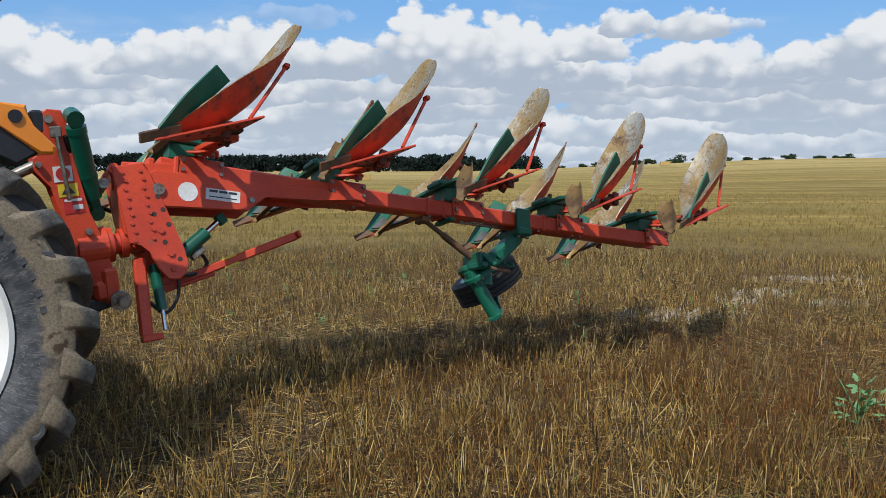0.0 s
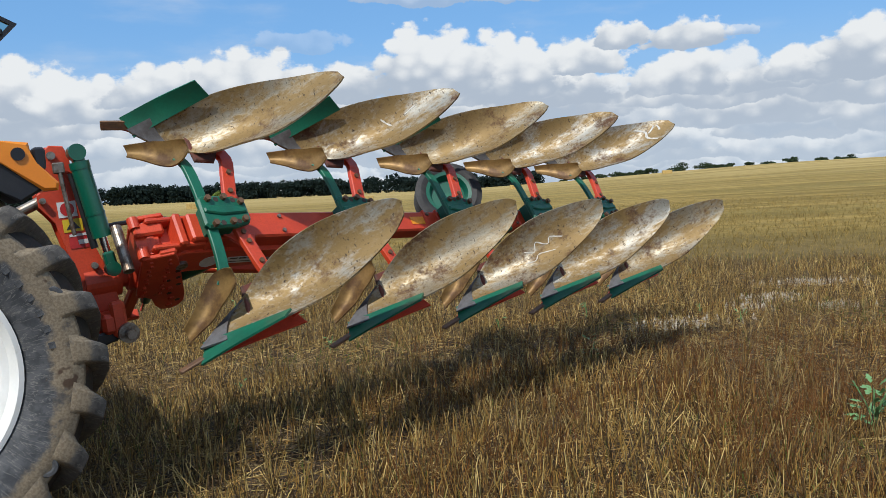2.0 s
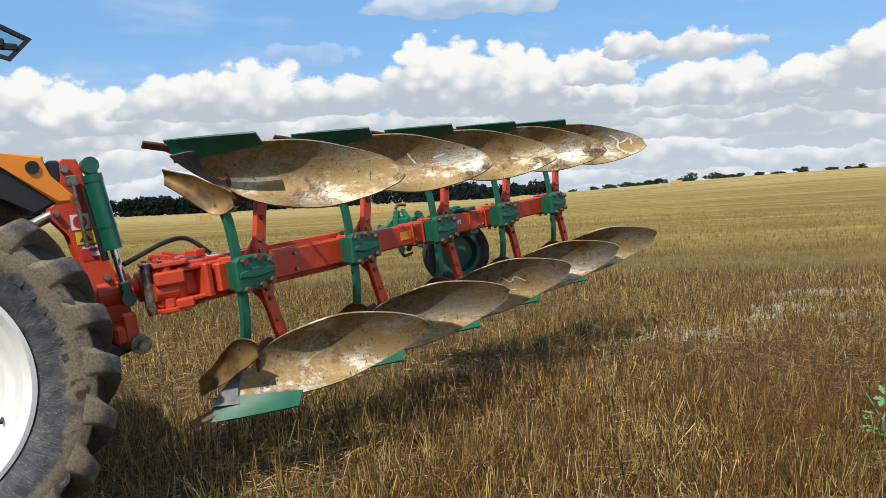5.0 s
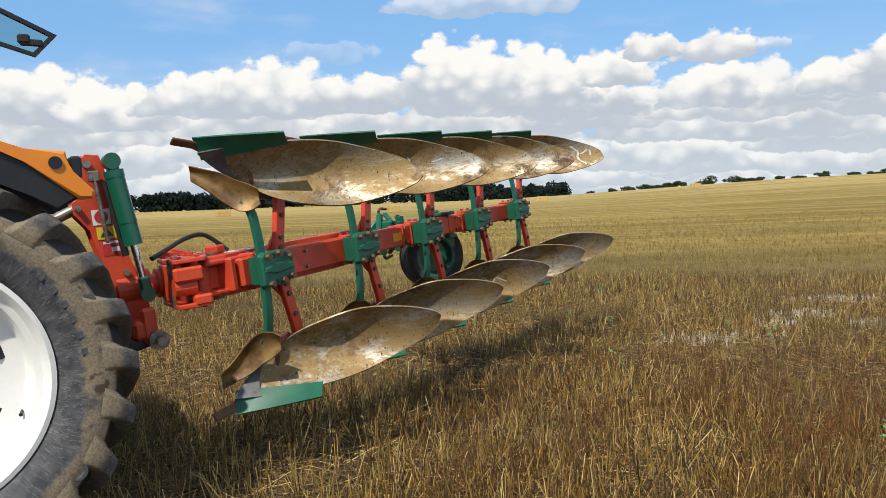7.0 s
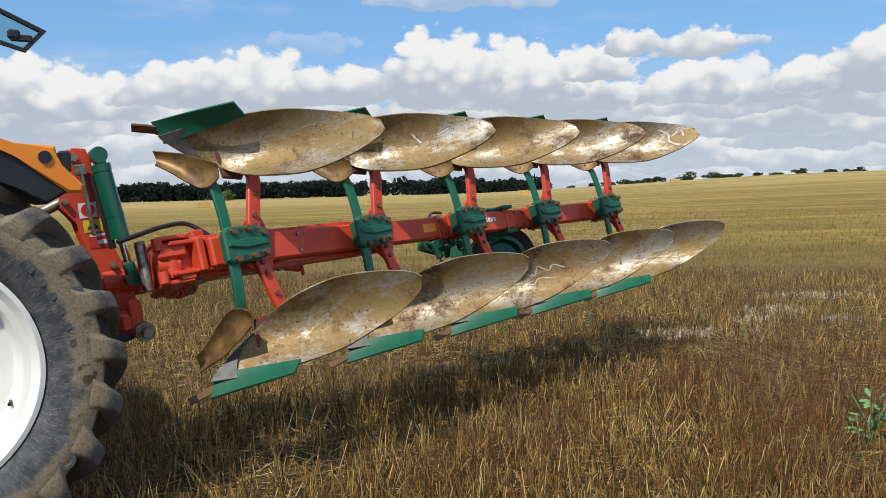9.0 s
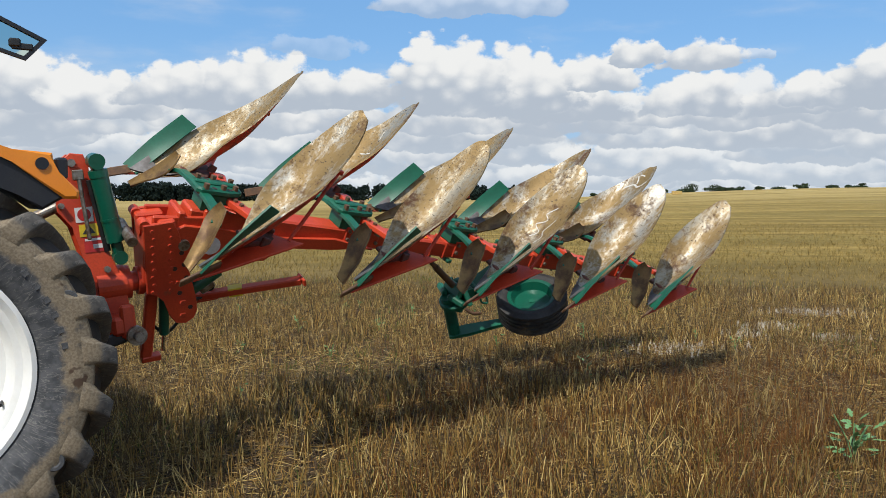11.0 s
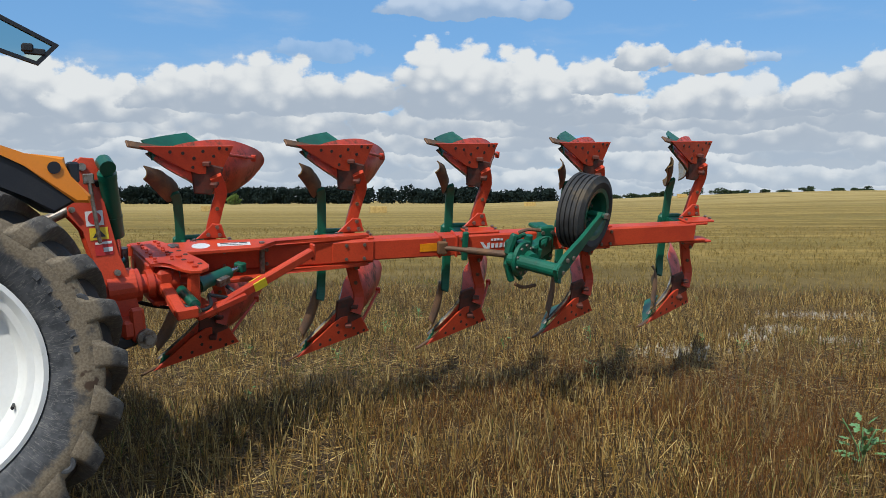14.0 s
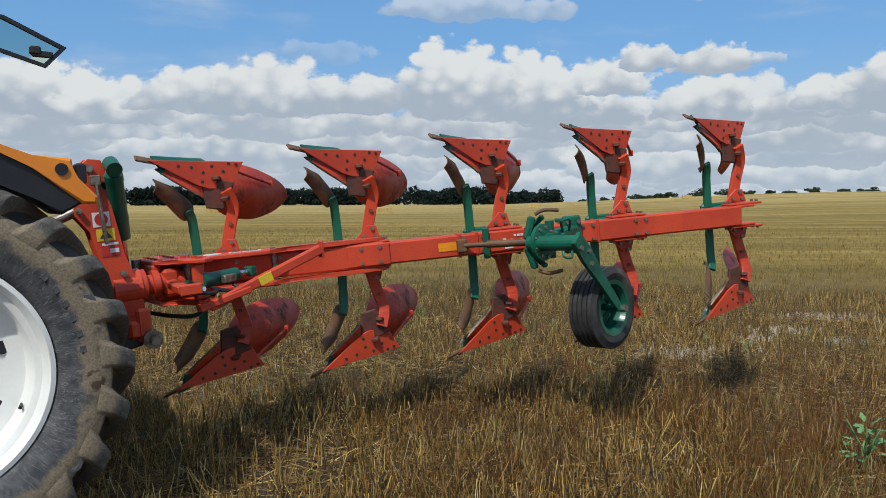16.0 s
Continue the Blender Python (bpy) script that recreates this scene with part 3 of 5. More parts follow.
# mouldboard: lower edge, middle, upper edge from shin to tail, from a body's station; z is away from the beam
BOARD = [((-0.26, 0.02, 0.70), (-0.14, 0.00, 0.60), (0.00, -0.06, 0.50)),
         ((-0.06, -0.18, 0.725), (0.03, -0.11, 0.56), (0.07, -0.205, 0.41)),
         ((0.13, -0.37, 0.718), (0.185, -0.245, 0.53), (0.14, -0.365, 0.352)),
         ((0.295, -0.515, 0.69), (0.33, -0.42, 0.505), (0.285, -0.555, 0.312)),
         ((0.45, -0.69, 0.615), (0.458, -0.68, 0.48), (0.43, -0.765, 0.338)),
         ((0.535, -0.825, 0.55), (0.54, -0.86, 0.47), (0.52, -0.905, 0.385)),
         ((0.57, -0.905, 0.49), (0.572, -0.92, 0.455), (0.56, -0.94, 0.425))]


def plate_from_grid(grid, thick, sign, front=0, back=1):
    """A curved plate: front faces of one material, back and rim of another. sign mirrors it in z."""
    bm = bmesh.new()
    nu, nv = len(grid), len(grid[0])
    P = [[Vector((p.x, p.y, p.z * sign)) for p in row] for row in grid]

    def normal(i, j):
        a = P[min(i + 1, nu - 1)][j] - P[max(i - 1, 0)][j]
        b = P[i][min(j + 1, nv - 1)] - P[i][max(j - 1, 0)]
        return (a.cross(b) * sign).normalized()

    F = [[bm.verts.new(P[i][j]) for j in range(nv)] for i in range(nu)]
    B = [[bm.verts.new(P[i][j] + normal(i, j) * thick) for j in range(nv)] for i in range(nu)]
    for i in range(nu - 1):
        for j in range(nv - 1):
            f = bm.faces.new((F[i][j], F[i + 1][j], F[i + 1][j + 1], F[i][j + 1]))
            f.material_index = front
            f = bm.faces.new((B[i][j], B[i][j + 1], B[i + 1][j + 1], B[i + 1][j]))
            f.material_index = back
    rim = [(i, 0) for i in range(nu)] + [(nu - 1, j) for j in range(1, nv)] + [(i, nv - 1) for i in range(nu - 2, -1, -1)] + [(0, j) for j in range(nv - 2, 0, -1)]
    for a, b in zip(rim, rim[1:] + rim[:1]):
        f = bm.faces.new((F[a[0]][a[1]], F[b[0]][b[1]], B[b[0]][b[1]], B[a[0]][a[1]]))
        f.material_index = front
    return bm


def spread(rows, nu, nv):
    """A fine grid from rows of three points each."""
    lines = [smooth_path([r[k] for r in rows], nu) for k in range(3)]
    out = []
    for a, m, b in zip(*lines):
        row = []
        for k in range(nv + 1):
            t = k / nv
            c = 2 * m - (a + b) / 2
            row.append(a * (1 - t) ** 2 + c * 2 * t * (1 - t) + b * t * t)
        out.append(row)
    return out


def body_meshes(s):
    """The meshes of one plough body; s is 1 or -1, the side of the beam that it stands on."""
    def V(x, y, z):
        return Vector((x, y, z * s))

    made = {}
    made["mouldboard"] = mesh_of("mouldboard", plate_from_grid(spread(BOARD, 5, 10), 0.010, s), [BOARD_STEEL, RED_WORN], True)
    # shin: a dark worn plate on the leading edge
    shin = [[Vector(p) + Vector((-0.012, -0.014, 0.004)) for p in r] for r in (BOARD[0], [Vector(BOARD[0][k]).lerp(Vector(BOARD[1][k]), (0.52, 0.34, 0.12)[k]) for k in range(3)])]
    made["shin"] = mesh_of("shin", plate_from_grid(spread(shin, 3, 6), 0.012, s), [SHIN, RED_WORN], True)
    # share: from the point along the cutting edge to the wing
    tip, wing, back, root = Vector((-0.292, 0.012, 0.790)), Vector((-0.008, -0.402, 0.762)), Vector((0.085, -0.355, 0.700)), Vector((-0.235, 0.025, 0.665))
    rows = [(tip, (tip + root) / 2 + Vector((0.012, 0.0, -0.006)), root)]
    rows.append((tip.lerp(wing, 0.5) + Vector((-0.01, -0.005, 0)), tip.lerp(wing, 0.5).lerp(root.lerp(back, 0.5), 0.5), root.lerp(back, 0.5)))
    rows.append((wing, (wing + back) / 2, back))
    made["share"] = mesh_of("share", plate_from_grid(spread(rows, 5, 4), 0.012, s, 0, 0), [GREEN], True)
    bm = bmesh.new()
    bar(bm, V(-0.375, 0.085, 0.785), V(-0.16, -0.02, 0.725), 0.058, 0.016, (0.3, 0.6, 1.0 * s), 0.005)
    made["point"] = mesh_of("point", bm, RUST)
    # landside: a red triangular plate behind the point
    outline = [(-0.30, 0.765), (0.30, 0.718), (0.205, 0.54), (0.06, 0.55), (-0.02, 0.585)]
    bm = bmesh.new()
    yaw = math.atan2(-0.27, 0.62)
    m = Matrix.Translation((-0.30, 0.075, 0)) @ Matrix.Rotation(yaw, 4, "Z") @ Matrix.Rotation(radians(90), 4, "X")
    prism(bm, [((x + 0.30) * 1.07, z * s) for x, z in outline], 0.014, m, 0.003)
    made["landside"] = mesh_of("landside", bm, RED)
    side = Matrix.Rotation(yaw, 4, "Z").to_3x3() @ Vector((0, 1, 0))
    made["bolts"] = []
    for x, z in ((-0.12, 0.715), (-0.04, 0.70), (0.03, 0.66), (0.09, 0.70), (0.16, 0.66), (0.20, 0.71), (0.25, 0.70), (0.02, 0.60), (0.12, 0.59)):
        q = Vector((-0.30, 0.075, 0)) + Matrix.Rotation(yaw, 4, "Z").to_3x3() @ Vector(((x + 0.30) * 1.07, 0.006, z * s))
        made["bolts"].append((q, side, 0.012, 0.004))
    # frog: the dark casting that carries share and board
    bm = bmesh.new()
    prism(bm, [(0.02, 0.42), (0.13, 0.40), (0.20, 0.50), (0.22, 0.58), (0.12, 0.61), (0.0, 0.60)], 0.03,
          Matrix.Translation((0.0, -0.085, 0)) @ Matrix.Rotation(-0.22, 4, "Z") @ Matrix.Rotation(radians(90), 4, "X") @ Matrix.Diagonal((1, s, 1, 1)), 0.008)
    bar(bm, V(0.10, -0.05, 0.62), V(0.12, -0.15, 0.61), 0.05, 0.03)
    bar(bm, V(0.14, -0.06, 0.47), V(0.19, -0.17, 0.50), 0.05, 0.03)
    made["frog"] = mesh_of("frog", bm, FROG)
    # stay from the frog to the board's tail
    bm = bmesh.new()
    rod(bm, V(0.22, -0.17, 0.665), V(0.465, -0.585, 0.55), 0.011, segs=10)
    box(bm, (0.035, 0.03, 0.05), Matrix.Translation(V(0.465, -0.585, 0.55)))
    made["stay"] = mesh_of("stay", bm, RED_WORN)
    # leg: raked flat red bar
    bm = bmesh.new()
    pts = [V(0.10, -0.14, 0.02), V(0.125, -0.14, 0.14), V(0.165, -0.14, 0.30), V(0.195, -0.13, 0.42), V(0.16, -0.09, 0.53)]
    path = smooth_path(pts, 3)
    sweep(bm, path, 0.08, 0.036)
    made["leg"] = mesh_of("leg", bm, RED)
    made["leg_bolts"] = []
    for q in (V(0.13, -0.14, 0.17), V(0.165, -0.14, 0.30), V(0.115, -0.14, 0.11)):
        made["leg_bolts"] += [(q + Vector((0, -0.018, 0)), (0, -1, 0), 0.016, 0.014), (q + Vector((0, 0.018, 0)), (0, 1, 0), 0.014, 0.014)]
    # bracket: a red flange on the beam and an upright gusset beside the leg
    bm = bmesh.new()
    box(bm, (0.27, 0.13, 0.016), Matrix.Translation(V(0.12, -0.02, 0.087)), 0.005)
    prism(bm, [(0.02, 0.095), (0.22, 0.095), (0.205, 0.13), (0.19, 0.19), (0.13, 0.20), (0.09, 0.15)], 0.018,
          Matrix.Translation((0, -0.112, 0)) @ Matrix.Rotation(radians(90), 4, "X") @ Matrix.Diagonal((1, s, 1, 1)), 0.004)
    made["leg_bracket"] = mesh_of("leg_bracket", bm, RED)
    made["bracket_bolts"] = [(V(x, y, 0.097), (0, 0, s), 0.013, 0.014) for x in (0.005, 0.235) for y in (0.0, -0.06)]
    made["bracket_bolts"] += [(V(x, -0.103, z), (0, 1, 0), 0.014, 0.016) for x, z in ((0.10, 0.125), (0.175, 0.12), (0.16, 0.175))]
    # skimmer: green stem with a small curved blade
    bm = bmesh.new()
    pts = smooth_path([V(-0.08, -0.17, 0.0), V(-0.08, -0.17, 0.16), V(-0.085, -0.16, 0.30), V(-0.09, -0.14, 0.37), V(-0.105, -0.115, 0.415)], 3)
    sweep(bm, pts, 0.062, 0.026)
    made["skimmer_stem"] = mesh_of("skimmer_stem", bm, GREEN)
    blade = [(-0.285, 0.075, 0.640, 0.60, 0.560), (-0.235, 0.01, 0.610, 0.555, 0.490), (-0.185, -0.055, 0.580, 0.495, 0.410), (-0.15, -0.12, 0.535, 0.445, 0.358), (-0.12, -0.185, 0.500, 0.430, 0.355), (-0.10, -0.235, 0.465, 0.425, 0.382)]
    rows = [(Vector((x, y, a)), Vector((x + 0.018, y + 0.016, b)), Vector((x - 0.004, y - 0.008, c))) for x, y, a, b, c in blade]
    made["skimmer_blade"] = mesh_of("skimmer_blade", plate_from_grid(spread(rows, 4, 6), 0.008, s), [SKIM_STEEL, RUST], True)
    return made


def smear(sign, strokes, width):
    """Thin pale paint strokes that lie on a mouldboard's face; strokes run through (along, across) places of its grid."""
    grid = spread(BOARD, 5, 10)
    bm = bmesh.new()

    def at(u, v):
        i, j = min(int(u), len(grid) - 2), min(int(v), 9)
        a, b = u - i, v - j
        q = (grid[i][j] * (1 - a) + grid[i + 1][j] * a) * (1 - b) + (grid[i][j + 1] * (1 - a) + grid[i + 1][j + 1] * a) * b
        n = (grid[i + 1][j] - grid[i][j]).cross(grid[i][j + 1] - grid[i][j]).normalized()
        q = q - n * 0.002
        return Vector((q.x, q.y, q.z * sign))

    for stroke in strokes:
        pts = smooth_path([(u, v, 0) for u, v in stroke], 4)
        rows = []
        for k, q in enumerate(pts):
            d = (pts[min(k + 1, len(pts) - 1)] - pts[max(k - 1, 0)]).normalized()
            w = width * (0.5 + 0.5 * abs(math.sin(k * 1.7)))
            rows.append((bm.verts.new(at(q.x - d.y * w, q.y + d.x * w)), bm.verts.new(at(q.x + d.y * w, q.y - d.x * w))))
        for a, b in zip(rows, rows[1:]):
            bm.faces.new((a[0], a[1], b[1], b[0]))
    return bm


def board_steel():
    """Ploughing steel: polished by soil, streaked with yellow clay and rust."""
    m = bpy.data.materials.new("board_steel")
    m.use_nodes = True
    N = Nodes(m.node_tree)
    bsdf = m.node_tree.nodes["Principled BSDF"]
    info = N.add("ShaderNodeObjectInfo").outputs["Random"]
    base = N.add("ShaderNodeTexCoord").outputs["Object"]
    shift = N.add("ShaderNodeCombineXYZ", {0: N.math("MULTIPLY", info, 17.0), 1: N.math("MULTIPLY", info, 9.0), 2: 0.0}).outputs[0]
    co = N.add("ShaderNodeVectorMath", {0: base, 1: shift}).outputs[0]
    flow = N.add("ShaderNodeMapping", {"Vector": co, "Rotation": (0.0, 0.0, -0.9), "Scale": (1.0, 0.35, 1.4)}).outputs[0]
    clay = N.ramp(N.math("MULTIPLY_ADD", N.noise(flow, 45.0, 4.0), 0.30, N.noise(flow, 5.0, 7.0, 0.7)), 0.50, 0.72)
    rust = N.ramp(N.math("MULTIPLY_ADD", N.noise(co, 55.0, 3.0), 0.25, N.noise(co, 4.0, 6.0, 0.65)), 0.63, 0.82)
    pits = N.ramp(N.noise(N.add("ShaderNodeMapping", {"Vector": co, "Scale": (1.0, 1.0, 0.45)}).outputs[0], 62.0, 3.0, 0.6), 0.63, 0.69)
    tone = N.mix(info, rgb(0.43, 0.405, 0.345), rgb(0.35, 0.305, 0.22))
    col = N.mix(clay, tone, rgb(0.265, 0.175, 0.068))
    col = N.mix(rust, col, rgb(0.09, 0.038, 0.014))
    col = N.mix(pits, col, rgb(0.06, 0.04, 0.025))
    scratch = N.noise(N.add("ShaderNodeMapping", {"Vector": co, "Rotation": (0.35, 0.0, 0.9), "Scale": (6.0, 70.0, 50.0)}).outputs[0], 1.0, 2.0, 0.5)
    col = N.mix(N.ramp(scratch, 0.60, 0.72, 0.0, 0.45), col, rgb(0.07, 0.045, 0.025))
    m.node_tree.links.new(col, bsdf.inputs["Base Color"])
    hard = N.math("MULTIPLY", N.math("SUBTRACT", 1.0, rust), N.math("MULTIPLY_ADD", clay, -0.30, 0.75))
    m.node_tree.links.new(hard, bsdf.inputs["Metallic"])
    m.node_tree.links.new(N.math("MULTIPLY_ADD", rust, 0.25, N.math("MULTIPLY_ADD", clay, 0.14, N.math("MULTIPLY_ADD", N.noise(co, 26.0, 4.0), 0.16, 0.40))), bsdf.inputs["Roughness"])
    b = N.add("ShaderNodeBump", {"Strength": 0.35, "Distance": 0.003, "Height": N.math("ADD", clay, N.noise(co, 90.0, 3.0))})
    m.node_tree.links.new(b.outputs[0], bsdf.inputs["Normal"])
    return m


BOARD_STEEL = board_steel()
FROG = material("dirty_frog_casting", (0.14, 0.035, 0.02), (0.06, 0.035, 0.025), rough=0.7, scale=12, grain=60, bump=0.4)
HOLE = material("dark_bolt_hole", (0.03, 0.018, 0.014), (0.08, 0.04, 0.03), rough=0.7, scale=20, bump=0.1)
SKIM_STEEL = material("skimmer_steel", (0.26, 0.155, 0.05), (0.10, 0.05, 0.02), rough=0.5, metal=0.4, scale=9, grain=60, bump=0.3)
SHIN = material("dark_shin_steel", (0.15, 0.145, 0.145), (0.08, 0.07, 0.065), rough=0.6, metal=0.35, scale=9, grain=80, bump=0.2)


PALE_SMEAR = material("pale_smear", (0.62, 0.60, 0.54), (0.50, 0.46, 0.38), rough=0.6, scale=30, grain=120, bump=0.1)
# body and side: strokes, half width
SMEARS = {(4, 1): ([[(19, 2), (20.5, 4), (20, 6.5), (21, 9)], [(23, 2.5), (22, 4), (20.8, 5)], [(23.5, 3), (23.3, 5), (23, 6)]], 0.26),
          (2, -1): ([[(13, 6), (14.5, 5), (15, 6.5), (16.5, 5), (17, 6), (18.5, 4.5)], [(12.5, 4), (14, 3.4), (15, 4.2), (17, 3)]], 0.10),
          (1, 1): ([[(15, 3), (16, 5)], [(18, 4), (19.5, 3)]], 0.14)}


def bar_marks(bm, at, rows, normal_axis="Y"):
    """Plain bars in place of print: rows of (x, z, width, height) in a plane of at."""
    for x, z, w, h in rows:
        box(bm, (w, 0.0016, h), at @ Matrix.Translation((x, 0, z)), 0)


def make_plough():
    plough = thing("reversible_plough", "red and green reversible plough with worn mouldboards lifted behind tractor", "plough", swung(0.0))
    # main beam
    bm = bmesh.new()
    bar(bm, (0.30, -0.50, 0), (1.62, -0.50, 0), 0.13, 0.17, (0, 0, 1), 0.012)
    bar(bm, (1.60, -0.50, 0), (4.385, -0.50, 0), 0.115, 0.155, (0, 0, 1), 0.012)
    prism(bm, [(1.35, -0.075), (1.65, -0.075), (1.65, 0.075), (1.35, 0.075)], 0.14, Matrix.Translation((0, -0.5, 0)) @ Matrix.Rotation(radians(90), 4, "X"), 0.006)
    for z in (-0.07, 0.07):
        box(bm, (0.16, 0.10, 0.02), Matrix.Translation((4.42, -0.50, z)))
    for x in (2.15, 2.28, 2.95, 3.2):
        box(bm, (0.02, 0.135, 0.172), Matrix.Translation((x, -0.50, 0)))
    beam = part("main_beam", bm, RED, plough)
    spots = []
    for x in (0.62, 0.9, 1.45, 1.58, 2.18, 2.32, 3.08, 3.16, 3.5, 3.58):
        for z in (-0.05, 0.05):
            spots += [((x, -0.565 if x < 1.6 else -0.557, z), (0, -1, 0), 0.013, 0.014), ((x, -0.435 if x < 1.6 else -0.443, z), (0, 1, 0), 0.013, 0.014)]
    bolts("bolt", spots, beam, BOLT)
    # front frame: links either side of the swing pin
    for z in (-0.105, 0.105):
        bm = bmesh.new()
        prism(bm, [(0.18, -0.40), (0.28, -0.47), (0.55, -0.47), (0.92, -0.46), (1.30, -0.50), (1.62, -0.46), (1.30, -0.42), (0.95, -0.40), (0.84, -0.29), (0.30, -0.25), (0.18, -0.30)], 0.03, Matrix.Translation((0, 0, z)), 0.006)
        part("frame_link", bm, RED, plough)
    bm = bmesh.new()
    rod(bm, (0.13, -0.40, -0.10), (0.13, -0.40, 0.10), 0.055, segs=20)
    bar(bm, (0.13, -0.40, 0), (0.46, -0.46, 0), 0.04, 0.14, (0, 0, 1), 0.01)
    for z in (-0.085, 0.085):
        box(bm, (0.34, 0.15, 0.028), Matrix.Translation((0.27, -0.44, z)) @ Matrix.Rotation(-0.12, 4, "Z"), 0.008)
        rod(bm, (0.05, -0.44, z * 0.7), (0.05, -0.44, z * 1.5), 0.03)
    box(bm, (0.03, 0.17, 0.215), Matrix.Translation((0.40, -0.49, 0)), 0.008)
    box(bm, (0.05, 0.17, 0.20), Matrix.Translation((0.255, -0.46, 0)), 0.012)
    box(bm, (0.08, 0.10, 0.05), Matrix.Translation((0.34, -0.34, 0.15)), 0.01)
    part("front_casting", bm, RED, plough)
    for x, y, h, r in ((0.30, -0.35, 0.14, 0.035), (0.86, -0.36, 0.13, 0.018), (0.0, -0.34, 0.14, 0.03)):
        bm = bmesh.new()
        rod(bm, (x, y, -h), (x, y, h), r)
        part("swing_pin", bm, BOLT, plough)
    # stickers on the link
    for z in (-0.1215, 0.1215):
        bm = bmesh.new()
        bmesh.ops.create_cone(bm, cap_ends=True, segments=28, radius1=0.058, radius2=0.058, depth=0.002, matrix=Matrix.Translation((0.47, -0.36, z)))
        part("round_sticker", bm, STICKER_WHITE, plough, "round white sticker")
        bm = bmesh.new()
        box(bm, (0.21, 0.07, 0.002), Matrix.Translation((0.68, -0.365, z)), 0)
        plate = part("type_plate", bm, STICKER_WHITE, plough, "white type plate with dark print")
        bm = bmesh.new()
        for k in range(3):
            box(bm, (0.05, 0.014, 0.002), Matrix.Translation((0.62 + k * 0.06, -0.385, z + math.copysign(0.0015, z))), 0)
        box(bm, (0.17, 0.006, 0.002), Matrix.Translation((0.68, -0.35, z + math.copysign(0.0015, z))), 0)
        part("print", bm, STICKER_DARK, plate)
    # memory cylinder and strut on the far side of the frame
    bm = bmesh.new()
    rod(bm, (0.44, 0.04, 0), (0.62, -0.15, 0), 0.042)
    rod(bm, (0.42, 0.06, 0), (0.45, 0.03, 0), 0.05)
    cyl = part("memory_cylinder", bm, GREEN_CLEAN, plough, "green hydraulic cylinder", True)
    bm = bmesh.new()
    rod(bm, (0.60, -0.13, 0), (0.70, -0.24, 0), 0.018)
    part("rod", bm, CHROME, cyl, "chromed rod", True)
    bm = bmesh.new()
    box(bm, (0.07, 0.06, 0.05), span_matrix((0.67, -0.21, 0), (0.74, -0.28, 0)))
    part("rod_eye", bm, GREEN, cyl)
    bm = bmesh.new()
    box(bm, (0.10, 0.04, 0.05), Matrix.Translation((0.58, -0.02, 0.01)) @ Matrix.Rotation(-0.8, 4, "Z"))
    part("valve_block", bm, BOLT, cyl)
    bm = bmesh.new()
    bar(bm, (0.46, 0.16, 0.15), (1.16, -0.17, -0.10), 0.05, 0.06, (0, 0, 1), 0.008)
    bar(bm, (0.40, 0.19, 0.15), (0.70, 0.06, 0.08), 0.07, 0.04, (0, 0, 1), 0.006)
    box(bm, (0.02, 0.05, 0.11), Matrix.Translation((1.165, -0.175, -0.10)) @ Matrix.Rotation(-0.45, 4, "Z"))
    part("adjusting_strut", bm, RED, plough)
    bm = bmesh.new()
    box(bm, (0.063, 0.054, 0.09), span_matrix((0.72, 0.0375, 0.057), (0.86, -0.0285, 0.007)), 0)
    part("yellow_warning_sticker", bm, STICKER_YELLOW, plough, "yellow warning sticker")
    bm = bmesh.new()
    tube(bm, smooth_path([(0.60, -0.04, 0.05), (0.66, 0.02, 0.09), (0.60, 0.09, 0.08), (0.48, 0.12, 0.04)], 5), 0.012)
    part("hose", bm, BLACK, plough, "black rubber hose", True)
    bm = bmesh.new()
    tube(bm, smooth_path([(-0.1, -0.30, 0.16), (0.05, -0.28, 0.20), (0.22, -0.25, 0.24), (0.36, -0.26, 0.24), (0.46, -0.33, 0.13)], 6), 0.014)
    part("hose", bm, BLACK, plough, "black rubber hose", True)
    # bodies
    meshes = {s: body_meshes(s) for s in (1, -1)}
    clamp = clamp_mesh()
    for i in range(5):
        at = Matrix.Translation(FIRST + Vector((PITCH * i, 0, 0)))
        plate = part("clamp", clamp, None, plough, "green cast clamp with bolts" if i == 0 else "", at=at)
        bolts("bolt", CLAMP_BOLTS, plate, RUST)
        bolts("hole", [((x, -0.2118, z), (0, -1, 0), 0.017, 0.002) for x, z in ((-0.02, 0.075), (0.085, 0.07), (-0.02, -0.078), (0.08, -0.07))], plate, HOLE)
        if i == 2:
            bm = bmesh.new()
            box(bm, (0.045, 0.03, 0.22), Matrix.Translation(FIRST + Vector((PITCH * i - 0.03, 0.075, 0))), 0.008)
            part("collar", bm, GREEN, plough)
        for s in (-1, 1):
            m = meshes[s]
            leg = part("leg", m["leg"], None, plough, at=at)
            for n in ("frog", "stay", "landside"):
                part(n, m[n], None, leg)
            bolts("bolt", m["leg_bolts"], leg, RUST)
            part("leg_bracket", m["leg_bracket"], None, leg)
            bolts("bolt", m["bracket_bolts"], leg, BOLT)
            bolts("countersunk_bolt", m["bolts"], leg, HOLE)
            board = part("mouldboard", m["mouldboard"], None, plough, "worn clay-streaked steel mouldboard with red back" if i == 0 else "", at=at)
            part("shin", m["shin"], None, board)
            if (i, s) in SMEARS:
                part("paint_smear", smear(s, *SMEARS[(i, s)]), PALE_SMEAR, board, "pale smear of paint")
            share = part("share", m["share"], None, plough, at=at)
            part("point", m["point"], None, share, "rusty reversible point" if i == 0 else "")
            stem = part("skimmer_stem", m["skimmer_stem"], None, plough, at=at)
            part("skimmer_blade", m["skimmer_blade"], None, stem)
